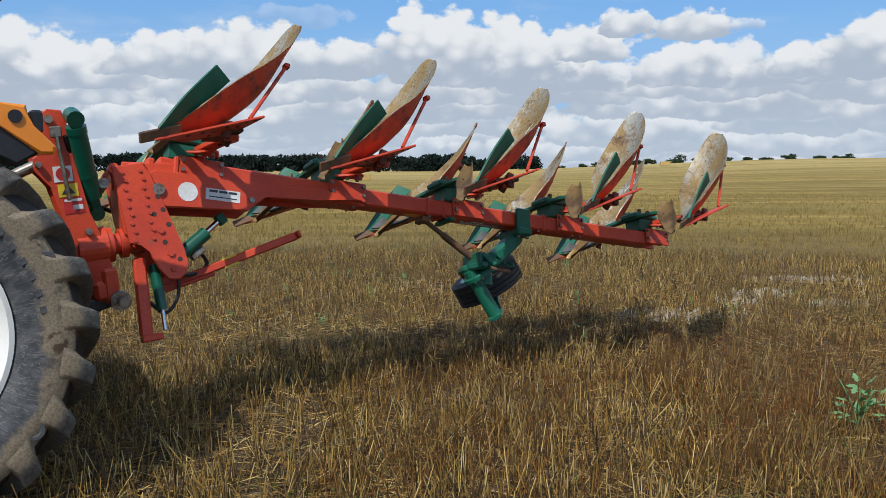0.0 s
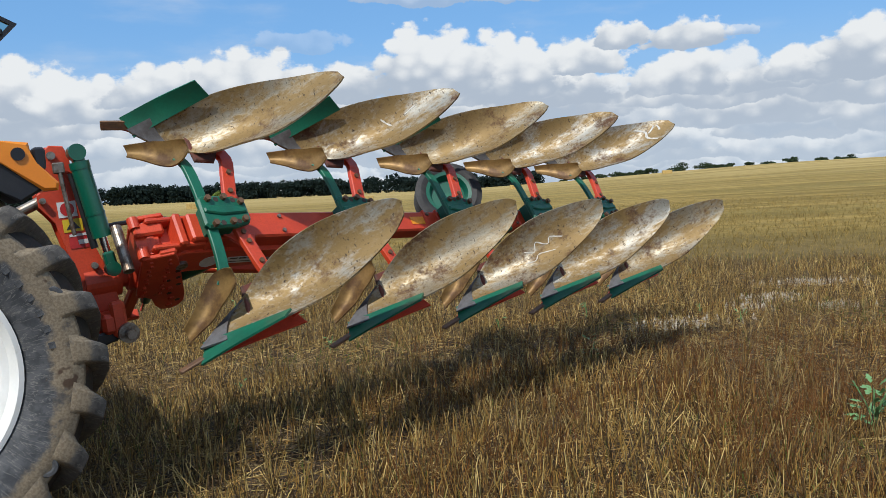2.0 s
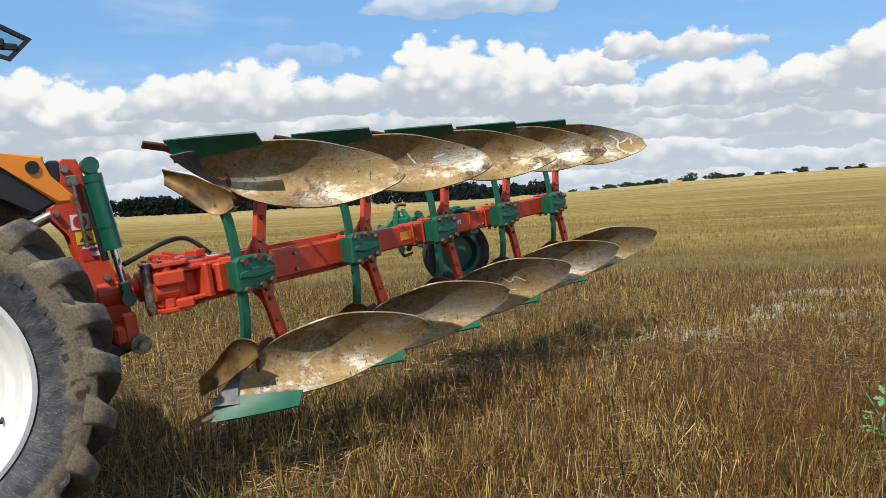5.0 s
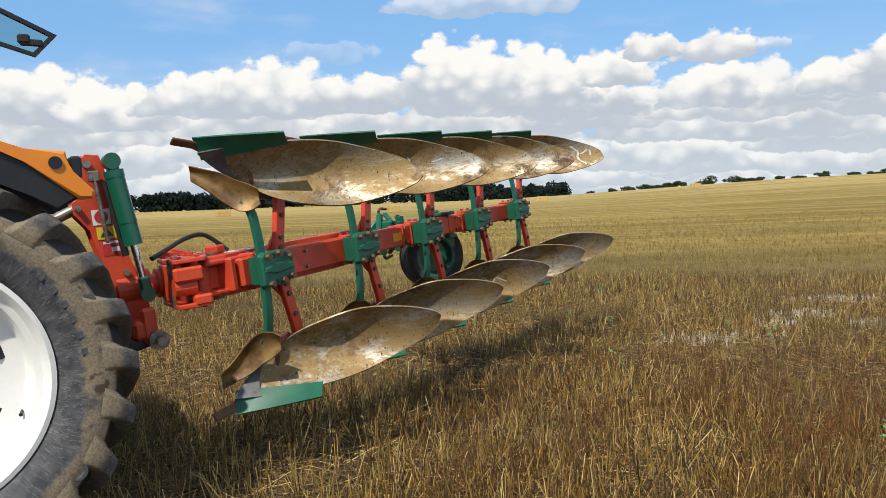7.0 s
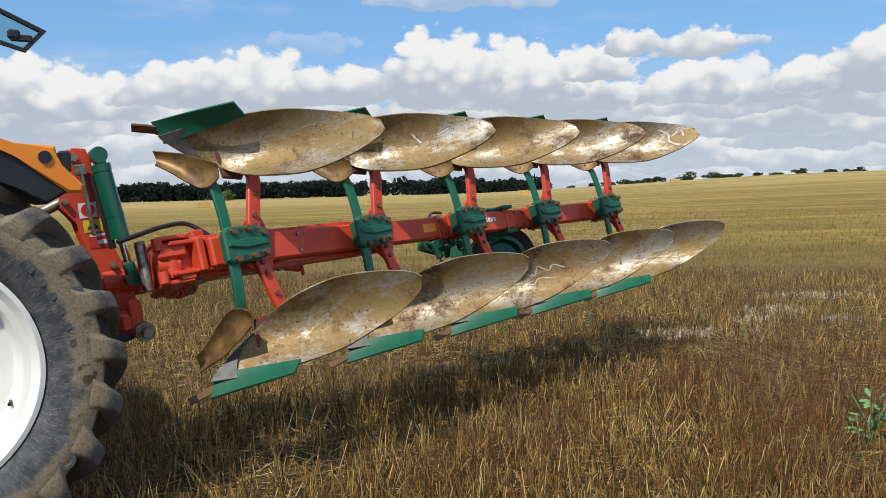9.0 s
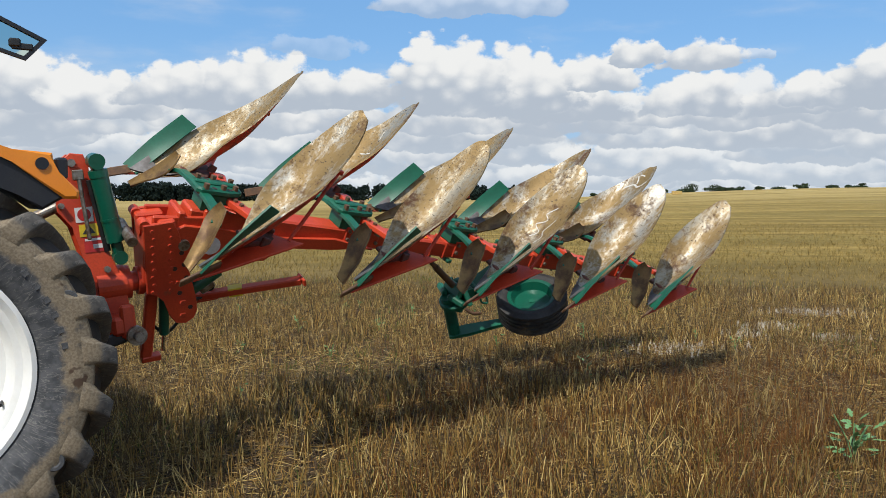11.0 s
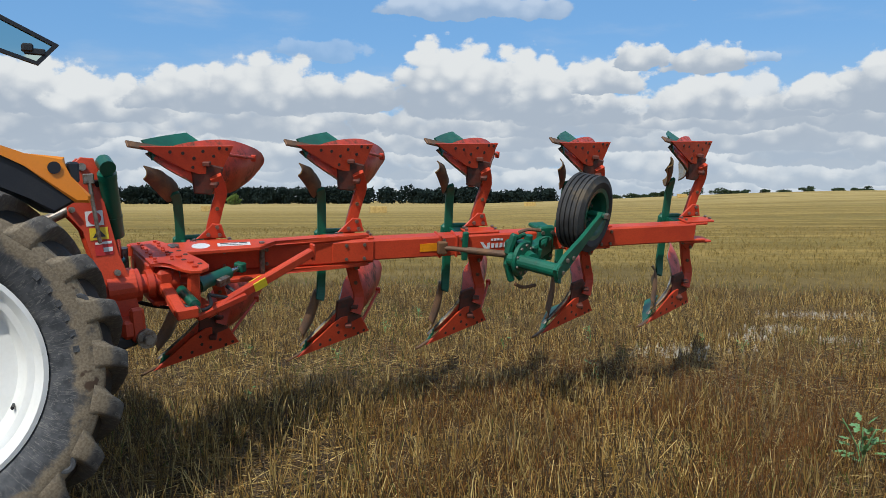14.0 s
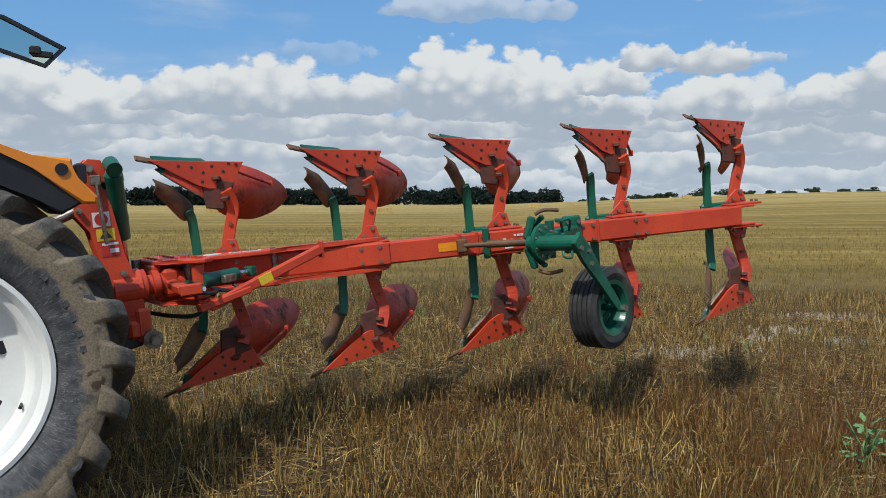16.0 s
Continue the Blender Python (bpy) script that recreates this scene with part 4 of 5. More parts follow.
    # reflectors and lettering plates on the beam
    for y in (-0.5605, -0.4395):
        bm = bmesh.new()
        box(bm, (0.13, 0.003, 0.06), Matrix.Translation((2.06, y, 0.0)), 0)
        part("reflector", bm, STICKER_ORANGE, plough, "orange reflector")
    for y, f in ((-0.5605, -1), (-0.4395, 1)):
        for k in range(10):
            bm = bmesh.new()
            if k == 0:
                # the maker's sign, a slanted stroke
                prism(bm, [(-0.035, -0.03), (-0.01, -0.03), (0.045, 0.045), (-0.02, 0.045), (-0.015, 0.025), (0.005, 0.025)], 0.003, Matrix.Rotation(radians(90), 4, "X"), 0)
            else:
                box(bm, (0.022, 0.003, 0.034 if k > 1 else 0.045), Matrix(), 0)
            part("lettering_mark", bm, STICKER_WHITE, plough, "white lettering as plain marks" if k == 1 else "", at=Matrix.Translation((2.50 + k * 0.034, y, 0.012)))
        for k in range(4):
            bm = bmesh.new()
            box(bm, (0.018, 0.003, 0.016), Matrix(), 0)
            part("lettering_mark", bm, STICKER_WHITE, plough, at=Matrix.Translation((2.56 + k * 0.026, y, -0.034 * f)))
    arm = make_depth_wheel(plough)
    return plough, arm


def clamp_mesh():
    """A cast plate over skimmer stem and leg, thickened in the middle, in one piece."""
    bm = bmesh.new()
    m = Matrix.Translation((0.015, 0, 0)) @ Matrix.Rotation(radians(90), 4, "X")
    prism(bm, [(-0.145, -0.085), (-0.12, -0.105), (0.05, -0.10), (0.135, -0.075), (0.15, -0.05), (0.15, 0.055), (0.13, 0.085), (0.04, 0.105), (-0.115, 0.105), (-0.145, 0.08)], 0.045, Matrix.Translation((0, -0.19, 0)) @ m, 0.012)
    prism(bm, [(-0.13, -0.012), (-0.02, -0.03), (0.13, -0.016), (0.13, 0.02), (0.0, 0.034), (-0.13, 0.016)], 0.02, Matrix.Translation((0, -0.217, 0)) @ m, 0.008)
    prism(bm, [(-0.07, -0.08), (0.08, -0.08), (0.08, 0.08), (-0.07, 0.08)], 0.11, Matrix.Translation((-0.02, -0.115, 0)) @ m, 0.008)
    return mesh_of("clamp", bm, GREEN)


CLAMP_BOLTS = [((x - 0.005, -0.212, z), (0, -1, 0), 0.019, 0.026) for x, z in ((-0.07, 0.075), (0.03, 0.085), (0.13, 0.055), (-0.07, -0.085), (0.04, -0.075), (0.12, -0.06))]


def make_depth_wheel(plough):
    """Bracket on the beam, and the trailing arm with the wheel, which drops over as the plough is turned."""
    bm = bmesh.new()
    box(bm, (0.13, 0.06, 0.27), Matrix.Translation((2.98, -0.40, 0)), 0.012)
    box(bm, (0.13, 0.20, 0.03), Matrix.Translation((2.98, -0.48, 0.10)), 0.008)
    box(bm, (0.13, 0.20, 0.03), Matrix.Translation((2.98, -0.48, -0.10)), 0.008)
    bar(bm, (2.98, -0.38, 0), (2.72, -0.14, 0), 0.10, 0.13, (0, 0, 1), 0.015)
    rod(bm, (2.68, -0.16, -0.10), (2.68, -0.16, 0.10), 0.055)
    rod(bm, (2.68, -0.20, 0), (2.68, 0.02, 0), 0.06)
    bracket = part("wheel_bracket", bm, GREEN, plough)
    bm = bmesh.new()
    box(bm, (0.05, 0.10, 0.22), Matrix.Translation((2.58, -0.16, 0.0)), 0.015)
    bar(bm, (2.60, -0.20, 0.09), (2.66, -0.10, 0.17), 0.04, 0.03)
    bar(bm, (2.60, -0.20, -0.09), (2.66, -0.10, -0.17), 0.04, 0.03)
    part("stop_plate", bm, GREEN, bracket)
    bm = bmesh.new()
    box(bm, (0.09, 0.12, 0.10), Matrix.Translation((2.80, -0.20, 0.0)), 0.02)
    rod(bm, (2.74, -0.20, -0.13), (2.74, -0.20, 0.13), 0.032, segs=12)
    part("cross_pin", bm, GREEN, bracket)
    for z in (-1, 1):
        bm = bmesh.new()
        box(bm, (0.05, 0.05, 0.16), Matrix.Translation((2.56, -0.10, 0.10 * z)) @ Matrix.Rotation(0.3 * z, 4, "Y"), 0.012)
        part("stop_finger", bm, GREEN, bracket)
    # disc with a ring of bolts round the pin
    bm = bmesh.new()
    axis = Matrix.Rotation(radians(ARM_YAW), 4, "Z")
    disc = Matrix.Translation((2.635, -0.06, 0)) @ axis
    lathe(bm, [(0.0, -0.02), (0.115, -0.02), (0.125, -0.01), (0.125, 0.015), (0.07, 0.022), (0.0, 0.022)], 28, disc)
    part("pin_disc", bm, GREEN, bracket)
    bolts("bolt", [((0.10 * math.cos(k * math.tau / 9), 0.015, 0.10 * math.sin(k * math.tau / 9)), (0, 1, 0), 0.012, 0.014) for k in range(9)], bracket, BOLT, disc)
    for z in (-1, 1):
        bm = bmesh.new()
        tube(bm, smooth_path([(2.60, -0.08, 0.19 * z), (2.66, -0.06, 0.215 * z), (2.76, -0.06, 0.205 * z)], 4), 0.013)
        part("stop_lever", bm, RUST, bracket, "rusty stop lever")
        bm = bmesh.new()
        tube(bm, smooth_path([(2.82, -0.16, 0.05 * z), (2.80, -0.12, 0.12 * z), (2.86, -0.12, 0.13 * z), (2.87, -0.17, 0.05 * z)], 4), 0.009)
        part("handle", bm, GREEN, bracket)
    bolts("bolt", [((x, -0.37, z), (0, 1, 0), 0.015, 0.016) for x in (2.94, 3.02) for z in (-0.09, 0.09)], bracket, BOLT)
    bm = bmesh.new()
    rod(bm, (2.16, -0.42, 0), (2.60, -0.16, 0), 0.018)
    rod(bm, (2.32, -0.325, 0), (2.56, -0.185, 0), 0.026)
    box(bm, (0.07, 0.05, 0.09), Matrix.Translation((2.16, -0.42, 0)))
    part("spindle", bm, RUST, plough, "rusty threaded adjusting spindle")
    # the arm turns about its own y, the pin
    arm = new("wheel_arm")
    arm.parent = plough
    bm = bmesh.new()
    prism(bm, [(-0.05, -0.05), (0.10, -0.06), (0.34, -0.035), (0.66, -0.03), (0.70, 0.0), (0.66, 0.035), (0.34, 0.045), (0.10, 0.06), (-0.05, 0.05)], 0.03,
          Matrix.Translation((0, 0.17, 0)) @ Matrix.Rotation(radians(90), 4, "X"), 0.005)
    rod(bm, (0, -0.22, 0), (0, 0.19, 0), 0.05)
    rod(bm, (0.665, 0.0, 0), (0.665, 0.20, 0), 0.025)
    bar_ob = part("arm_bar", bm, GREEN, arm)
    bolts("bolt", [((x, 0.185, z), (0, 1, 0), 0.016, 0.016) for x, z in ((0.02, 0.025), (0.10, -0.02), (0.18, 0.02))], bar_ob, BOLT)
    hub = pose(0.665, 0.035, 0)
    bm = bmesh.new()
    R = 0.285
    prof = [(0.17, -0.075), (0.19, -0.095), (0.24, -0.105), (0.268, -0.09)]
    for k in range(5):
        y = -0.075 + k * 0.0375
        prof += [(R, y - 0.012), (R, y + 0.012)] + ([(R - 0.012, y + 0.014), (R - 0.012, y + 0.0235)] if k < 4 else [])
    prof += [(0.268, 0.09), (0.24, 0.105), (0.19, 0.095), (0.17, 0.075)]
    lathe(bm, prof, 48)
    tyre = part("tyre", bm, SMALL_TYRE, arm, "worn black ribbed tyre", True, at=hub)
    bm = bmesh.new()
    lathe(bm, [(0.0, 0.0), (0.055, 0.0), (0.06, 0.015), (0.10, 0.0), (0.145, -0.02), (0.155, 0.05), (0.168, 0.085), (0.195, 0.092), (0.195, 0.098), (0.165, 0.094), (0.15, 0.06)], 36)
    lathe(bm, [(0.145, -0.02), (0.155, -0.06), (0.168, -0.085), (0.195, -0.092), (0.195, -0.098), (0.165, -0.094), (0.14, -0.03), (0.0, -0.03)], 36)
    part("rim", bm, GREEN_CLEAN, arm, "green wheel rim", True, at=hub)
    nuts = [((0.085 * math.cos(k * math.tau / 5), 0.0, 0.085 * math.sin(k * math.tau / 5)), (0, 1, 0), 0.011, 0.02) for k in range(5)]
    bolts("wheel_nut", nuts + [((0, 0.16, 0), (0, 1, 0), 0.026, 0.03)], arm, BOLT, hub)
    return arm


ARM_PIN = Vector((2.674, 0.10, 0.0))
ARM_YAW = -34.5


def arm_pose(t):
    return Matrix.Translation(ARM_PIN) @ Matrix.Rotation(radians(ARM_YAW), 4, "Z") @ Matrix.Rotation(radians(-between(ARM, t, 1)), 4, "Y")


def make_turning_head():
    """The part of the headstock that turns with the plough, before the beam's swing."""
    head = thing("turning_head", "red steel turning head with bolted swing plates, coupling plough and headstock", "plough headstock", turned(0.0))
    bm = bmesh.new()
    rod(bm, (-0.34, 0, 0), (-0.02, 0, 0), 0.06, segs=24)
    rod(bm, (-0.30, 0, 0), (-0.25, 0, 0), 0.10, segs=24)
    rod(bm, (-0.21, 0, 0), (-0.17, 0, 0), 0.085, segs=24)
    part("axle_hub", bm, RED, head, smooth=True)
    for z in (-0.125, 0.125):
        bm = bmesh.new()
        prism(bm, [(-0.20, -0.42), (-0.03, -0.43), (0.005, -0.36), (0.055, -0.14), (0.11, 0.10), (0.12, 0.19), (0.10, 0.245), (0.05, 0.275), (-0.01, 0.262), (-0.05, 0.20), (-0.08, 0.09), (-0.12, 0.045), (-0.18, 0.03)], 0.025, Matrix.Translation((0, 0, z)), 0.005)
        plate = part("swing_plate", bm, RED, head)
        spots = [((x + 0.01 * (k % 2), -0.38 + k * 0.05, z + math.copysign(0.012, z)), (0, 0, z), 0.011, 0.010) for k in range(9) for x in (-0.15, -0.05)]
        spots += [((x, y, z + math.copysign(0.012, z)), (0, 0, z), 0.02, 0.012) for x, y in ((0.03, 0.12), (0.0, -0.02), (0.03, 0.21))]
        bolts("bolt", spots, plate, RED_WORN)
        bolts("hole", [((x, y, z + math.copysign(0.011, z)), (0, 0, z), 0.016, 0.003) for x, y in ((0.02, -0.22), (0.035, -0.14), (0.05, -0.05), (0.075, 0.16), (-0.02, -0.12), (0.01, 0.05))], plate, HOLE)
    bm = bmesh.new()
    box(bm, (0.05, 0.36, 0.225), Matrix.Translation((-0.165, -0.20, 0)), 0.012)
    box(bm, (0.10, 0.20, 0.17), Matrix.Translation((-0.10, -0.04, 0)), 0.02)
    box(bm, (0.07, 0.05, 0.225), Matrix.Translation((0.02, 0.20, 0)), 0.012)
    box(bm, (0.16, 0.06, 0.08), Matrix.Translation((-0.12, -0.40, 0.05)), 0.012)
    box(bm, (0.10, 0.07, 0.06), Matrix.Translation((-0.06, -0.40, -0.10)), 0.012)
    rod(bm, (-0.20, -0.36, -0.02), (-0.08, -0.36, -0.02), 0.05, segs=18)
    part("head_block", bm, RED, head)
    bm = bmesh.new()
    bar(bm, (-0.12, 0.10, 0), (-0.16, 0.56, 0), 0.07, 0.05, (0, 0, 1), 0.01)
    box(bm, (0.12, 0.04, 0.06), Matrix.Translation((-0.13, 0.57, 0)))
    part("stop_arm", bm, RED, head)
    bm = bmesh.new()
    rod(bm, (-0.04, 0.15, 0.02), (-0.04, 0.42, 0.02), 0.032)
    lock = part("lock_cylinder", bm, GREEN_CLEAN, head, "green hydraulic cylinder", True)
    bm = bmesh.new()
    rod(bm, (-0.04, 0.42, 0.02), (-0.05, 0.54, 0.01), 0.013)
    part("rod", bm, CHROME, lock, smooth=True)
    bm = bmesh.new()
    tube(bm, smooth_path([(-0.10, 0.36, 0.03), (-0.02, 0.44, 0.05), (0.07, 0.36, 0.06), (0.10, 0.22, 0.05)], 6), 0.011)
    part("hose", bm, BLACK, head, "black rubber hose", True)
    return head


def make_headstock():
    """The fixed headstock on the tractor's linkage."""
    stock = thing("plough_headstock", "red steel headstock tower with warning stickers on the tractor linkage", "plough headstock", HEAD)
    m = Matrix.Rotation(radians(90), 4, "X")
    for y in (-0.075, 0.075):
        bm = bmesh.new()
        prism(bm, [(-0.55, 0.735), (-0.50, 0.775), (-0.43, 0.765), (-0.41, 0.70), (-0.40, 0.50), (-0.36, 0.20), (-0.30, 0.03), (-0.27, -0.18), (-0.30, -0.32), (-0.42, -0.32), (-0.45, -0.12), (-0.49, 0.15), (-0.53, 0.36), (-0.60, 0.45), (-0.60, 0.52), (-0.53, 0.555)],
              0.022, Matrix.Translation((0, y, 0)) @ m, 0.004)
        part("tower_plate", bm, RED, stock)
    bm = bmesh.new()
    box(bm, (0.05, 0.13, 0.42), Matrix.Translation((-0.46, 0, 0.48)) @ Matrix.Rotation(0.06, 4, "Y"))
    rod(bm, (-0.44, 0, 0), (-0.28, 0, 0), 0.11, segs=24)
    box(bm, (0.10, 0.56, 0.11), Matrix.Translation((-0.37, 0.02, -0.22)), 0.02)
    box(bm, (0.08, 0.05, 0.20), Matrix.Translation((-0.33, -0.24, -0.20)), 0.015)
    part("tower_core", bm, RED, stock)
    for a, b, r in (((-0.30, -0.36, -0.28), (-0.30, 0.36, -0.28), 0.025), ((-0.30, -0.30, -0.28), (-0.30, -0.235, -0.28), 0.055), ((-0.385, -0.19, 0.72), (-0.385, 0.10, 0.72), 0.02),
                    ((-0.50, -0.11, 0.72), (-0.50, 0.11, 0.72), 0.022), ((-0.58, -0.12, 0.485), (-0.58, 0.12, 0.485), 0.016), ((-0.38, -0.12, 0.10), (-0.38, -0.07, 0.10), 0.018)):
        bm = bmesh.new()
        rod(bm, a, b, r, segs=18)
        part("linkage_pin", bm, BOLT, stock)
    bm = bmesh.new()
    bar(bm, (-0.475, -0.115, 0.66), (-0.455, -0.115, 0.28), 0.018, 0.022)
    box(bm, (0.06, 0.02, 0.06), Matrix.Translation((-0.475, -0.115, 0.65)))
    part("hook_bar", bm, BOLT, stock)
    y = -0.0885
    for name, mat, label, rows in (
            ("warning_sticker", STICKER_WHITE, "white warning sticker with a red ring", [(-0.465, 0.425, 0.095, 0.085)]),
            ("yellow_warning_sticker", STICKER_YELLOW, "yellow warning sticker", [(-0.45, 0.335, 0.10, 0.07)]),
            ("red_sticker", STICKER_RED, "red sticker with pale print", [(-0.432, 0.25, 0.10, 0.085)])):
        bm = bmesh.new()
        bar_marks(bm, Matrix.Translation((0, y, 0)), rows)
        st = part(name, bm, mat, stock, label)
        x, z, w, h = rows[0]
        bm = bmesh.new()
        if name == "warning_sticker":
            bmesh.ops.create_cone(bm, cap_ends=True, segments=24, radius1=0.036, radius2=0.036, depth=0.002, matrix=Matrix.Translation((x, y - 0.0015, z)) @ m)
            part("ring", bm, STICKER_RED, st)
        elif name == "yellow_warning_sticker":
            prism(bm, [(-0.035, -0.02), (0.035, -0.02), (0.0, 0.03)], 0.002, Matrix.Translation((x, y - 0.0015, z)) @ m, 0)
            part("triangle", bm, STICKER_DARK, st)
        else:
            bar_marks(bm, Matrix.Translation((0, y - 0.0015, 0)), [(x, z + 0.03, 0.09, 0.014), (x + 0.02, z - 0.01, 0.05, 0.025)])
            part("print", bm, STICKER_WHITE, st)
    return stock


CYL_TOP = Vector((-0.385, -0.165, 0.72))


def cylinder_end(t):
    """Where the turning cylinder's rod is pinned on the turning head, in the headstock's space."""
    a = radians(-between(TURN, t, 1))
    p = Vector((-0.305, -0.19, -0.035))
    return Vector((p.x, p.y * math.cos(a) - p.z * math.sin(a), p.y * math.sin(a) + p.z * math.cos(a)))


def make_cylinder():
    cyl = thing("turnover_cylinder", "dark green hydraulic turnover cylinder with a chromed rod", "hydraulic cylinder", HEAD @ span_matrix(CYL_TOP, cylinder_end(0.0)))
    bm = bmesh.new()
    rod(bm, (0, 0, 0.06), (0, 0, 0.47), 0.05, segs=24)
    rod(bm, (0, 0, 0.05), (0, 0, 0.09), 0.053, segs=24)
    rod(bm, (0, 0, 0.33), (0, 0, 0.345), 0.053, segs=24)
    rod(bm, (0, -0.045, 0.0), (0, 0.045, 0.0), 0.045, segs=20)
    box(bm, (0.06, 0.07, 0.10), Matrix.Translation((0, 0, 0.04)), 0.01)
    part("barrel", bm, GREEN_CLEAN, cyl, smooth=True)
    bm = bmesh.new()
    rod(bm, (0.055, 0.03, 0.10), (0.055, 0.03, 0.46), 0.014)
    rod(bm, (0.05, 0.03, 0.44), (0.05, 0.03, 0.52), 0.02)
    part("pipe", bm, BLACK, cyl)
    piston = new("piston")
    piston.parent = cyl
    bm = bmesh.new()
    rod(bm, (0, 0, -0.40), (0, 0, -0.03), 0.021)
    part("rod", bm, CHROME, piston, "chromed rod", True)
    bm = bmesh.new()
    rod(bm, (0, -0.035, 0), (0, 0.035, 0), 0.04)
    box(bm, (0.06, 0.06, 0.10), Matrix.Translation((0, 0, -0.05)), 0.012)
    part("rod_eye", bm, GREEN_CLEAN, piston)
    return cyl, piston


def cylinder_pose(t):
    m = span_matrix(CYL_TOP, cylinder_end(t), (0, 1, 0))
    m.translation = CYL_TOP
    return HEAD @ m


def piston_pose(t):
    return Matrix.Translation((0, 0, max((cylinder_end(t) - CYL_TOP).length, 0.52)))


plough, wheel_arm = make_plough()
turning_head = make_turning_head()
make_headstock()
turnover_cylinder, piston = make_cylinder()


# ---- the tractor ----
YAW = 33.16
WHEEL = pose(-2.264, 3.245, 0.893, 0, 0, YAW)   # x to the tail, y away from the camera's side


def make_tractor():
    tractor = thing("tractor", "orange and black farm tractor with muddy tyre and white rim", "tractor", WHEEL)
    R = 0.905
    bm = bmesh.new()
    prof = [(0.545, 0.01), (0.57, -0.03), (0.62, -0.055), (0.70, -0.078), (0.75, -0.072), (0.785, -0.058), (0.795, -0.04), (0.78, 0.0), (0.78, 0.52), (0.80, 0.555), (0.72, 0.59), (0.57, 0.55), (0.545, 0.51)]
    lathe(bm, prof, 96)
    tyre = part("tyre", bm, TYRE, tractor, "large muddy lugged rear tyre", True)
    bm = bmesh.new()
    lathe(bm, [(0.785, -0.044), (0.793, -0.030), (0.815, 0.010), (R - 0.066, 0.045), (R - 0.050, 0.10), (R - 0.036, 0.26), (R - 0.044, 0.44), (R - 0.066, 0.475), (0.815, 0.51), (0.793, 0.55), (0.785, 0.564)], 96)
    part("tread", bm, TREAD, tyre, "dark tread with mud in the hollows", True)
    lug = lug_mesh(R)
    lug2 = lug_mesh(R, True)
    count = 22
    for k in range(count):
        part("lug", lug, None, tyre, at=Matrix.Rotation(k * math.tau / count, 4, "Y"))
        part("lug", lug2, None, tyre, at=Matrix.Rotation((k + 0.5) * math.tau / count, 4, "Y"))
    bm = bmesh.new()
    box(bm, (0.05, 0.004, 0.03), Matrix(), 0.0015)
    mark = mesh_of("sidewall_mark", bm, TYRE)
    for k in range(6):
        part("sidewall_mark", mark, None, tyre, at=Matrix.Rotation(-radians(8 + k * 6.5), 4, "Y") @ Matrix.Translation((0.68, -0.071, 0)))
    bm = bmesh.new()
    lathe(bm, [(0.020, -0.004), (0.028, -0.008), (0.042, -0.008), (0.047, 0.0), (0.02, 0.0)], 20)
    ring = mesh_of("sidewall_ring", bm, TYRE)
    for a in (24, -36, 80):
        part("sidewall_ring", ring, None, tyre, at=Matrix.Rotation(-radians(a), 4, "Y") @ Matrix.Translation((0.745, -0.064, 0)))
    bm = bmesh.new()
    lathe(bm, [(0.535, 0.03), (0.552, -0.005), (0.552, -0.02), (0.53, -0.025), (0.515, 0.0), (0.50, 0.03), (0.485, 0.035), (0.47, 0.045), (0.455, 0.10), (0.44, 0.13), (0.30, 0.165), (0.22, 0.18), (0.20, 0.16), (0.14, 0.15), (0.0, 0.15)], 72)
    rim = part("rim", bm, WHITE_RIM, tractor, "white painted steel rim", True)
    bm = bmesh.new()
    bmesh.ops.create_cone(bm, cap_ends=True, segments=20, radius1=0.032, radius2=0.032, depth=0.006, matrix=Matrix.Rotation(radians(78), 4, "X"))
    hole = mesh_of("rim_hole", bm, BLACK_PLASTIC)
    for k in range(8):
        a = k * math.tau / 8 + 0.28
        part("rim_hole", hole, None, rim, "dark round hole", at=Matrix.Rotation(-a, 4, "Y") @ Matrix.Translation((0.36, 0.147, 0)) @ Matrix.Rotation(radians(90), 4, "Y"))
    bm = bmesh.new()
    rod(bm, (0.42, 0.13, -0.17), (0.405, 0.06, -0.175), 0.008)
    part("valve", bm, BLACK, rim)
    bolts("wheel_nut", [((0.17 * math.cos(k * math.tau / 8), 0.158, 0.17 * math.sin(k * math.tau / 8)), (0, -1, 0), 0.018, 0.03) for k in range(8)], rim, BOLT)
    # mudguard: black underside and orange edge
    top = [(-0.75, 1.02), (-0.4, 1.12), (-0.05, 1.125), (0.28, 1.055), (0.47, 0.965)]
    bm = bmesh.new()
    outline = top + [(0.62, 0.84), (0.70, 0.775), (0.60, 0.715), (0.50, 0.785), (0.27, 0.90), (0.0, 0.975), (-0.4, 0.96), (-0.75, 0.86)]
    prism(bm, outline, 0.52, Matrix.Translation((0, 0.27, 0)) @ Matrix.Rotation(radians(90), 4, "X"), 0.012)
    part("mudguard", bm, BLACK_PLASTIC, tractor, "black mudguard")
    bm = bmesh.new()
    prism(bm, [(-0.75, 1.06), (-0.4, 1.155), (-0.05, 1.155), (0.28, 1.07), (0.48, 0.975), (0.645, 0.975), (0.66, 0.88), (0.755, 0.80), (0.75, 0.765), (0.69, 0.765), (0.48, 0.93), (0.28, 1.045), (-0.05, 1.115), (-0.4, 1.115), (-0.75, 1.02)],
          0.56, Matrix.Translation((0, 0.27, 0)) @ Matrix.Rotation(radians(90), 4, "X"), 0.012)
    part("mudguard_cover", bm, ORANGE, tractor, "orange mudguard cover")
    bm = bmesh.new()
    rod(bm, (0.60, -0.02, 0.925), (0.60, -0.005, 0.925), 0.028, segs=20)
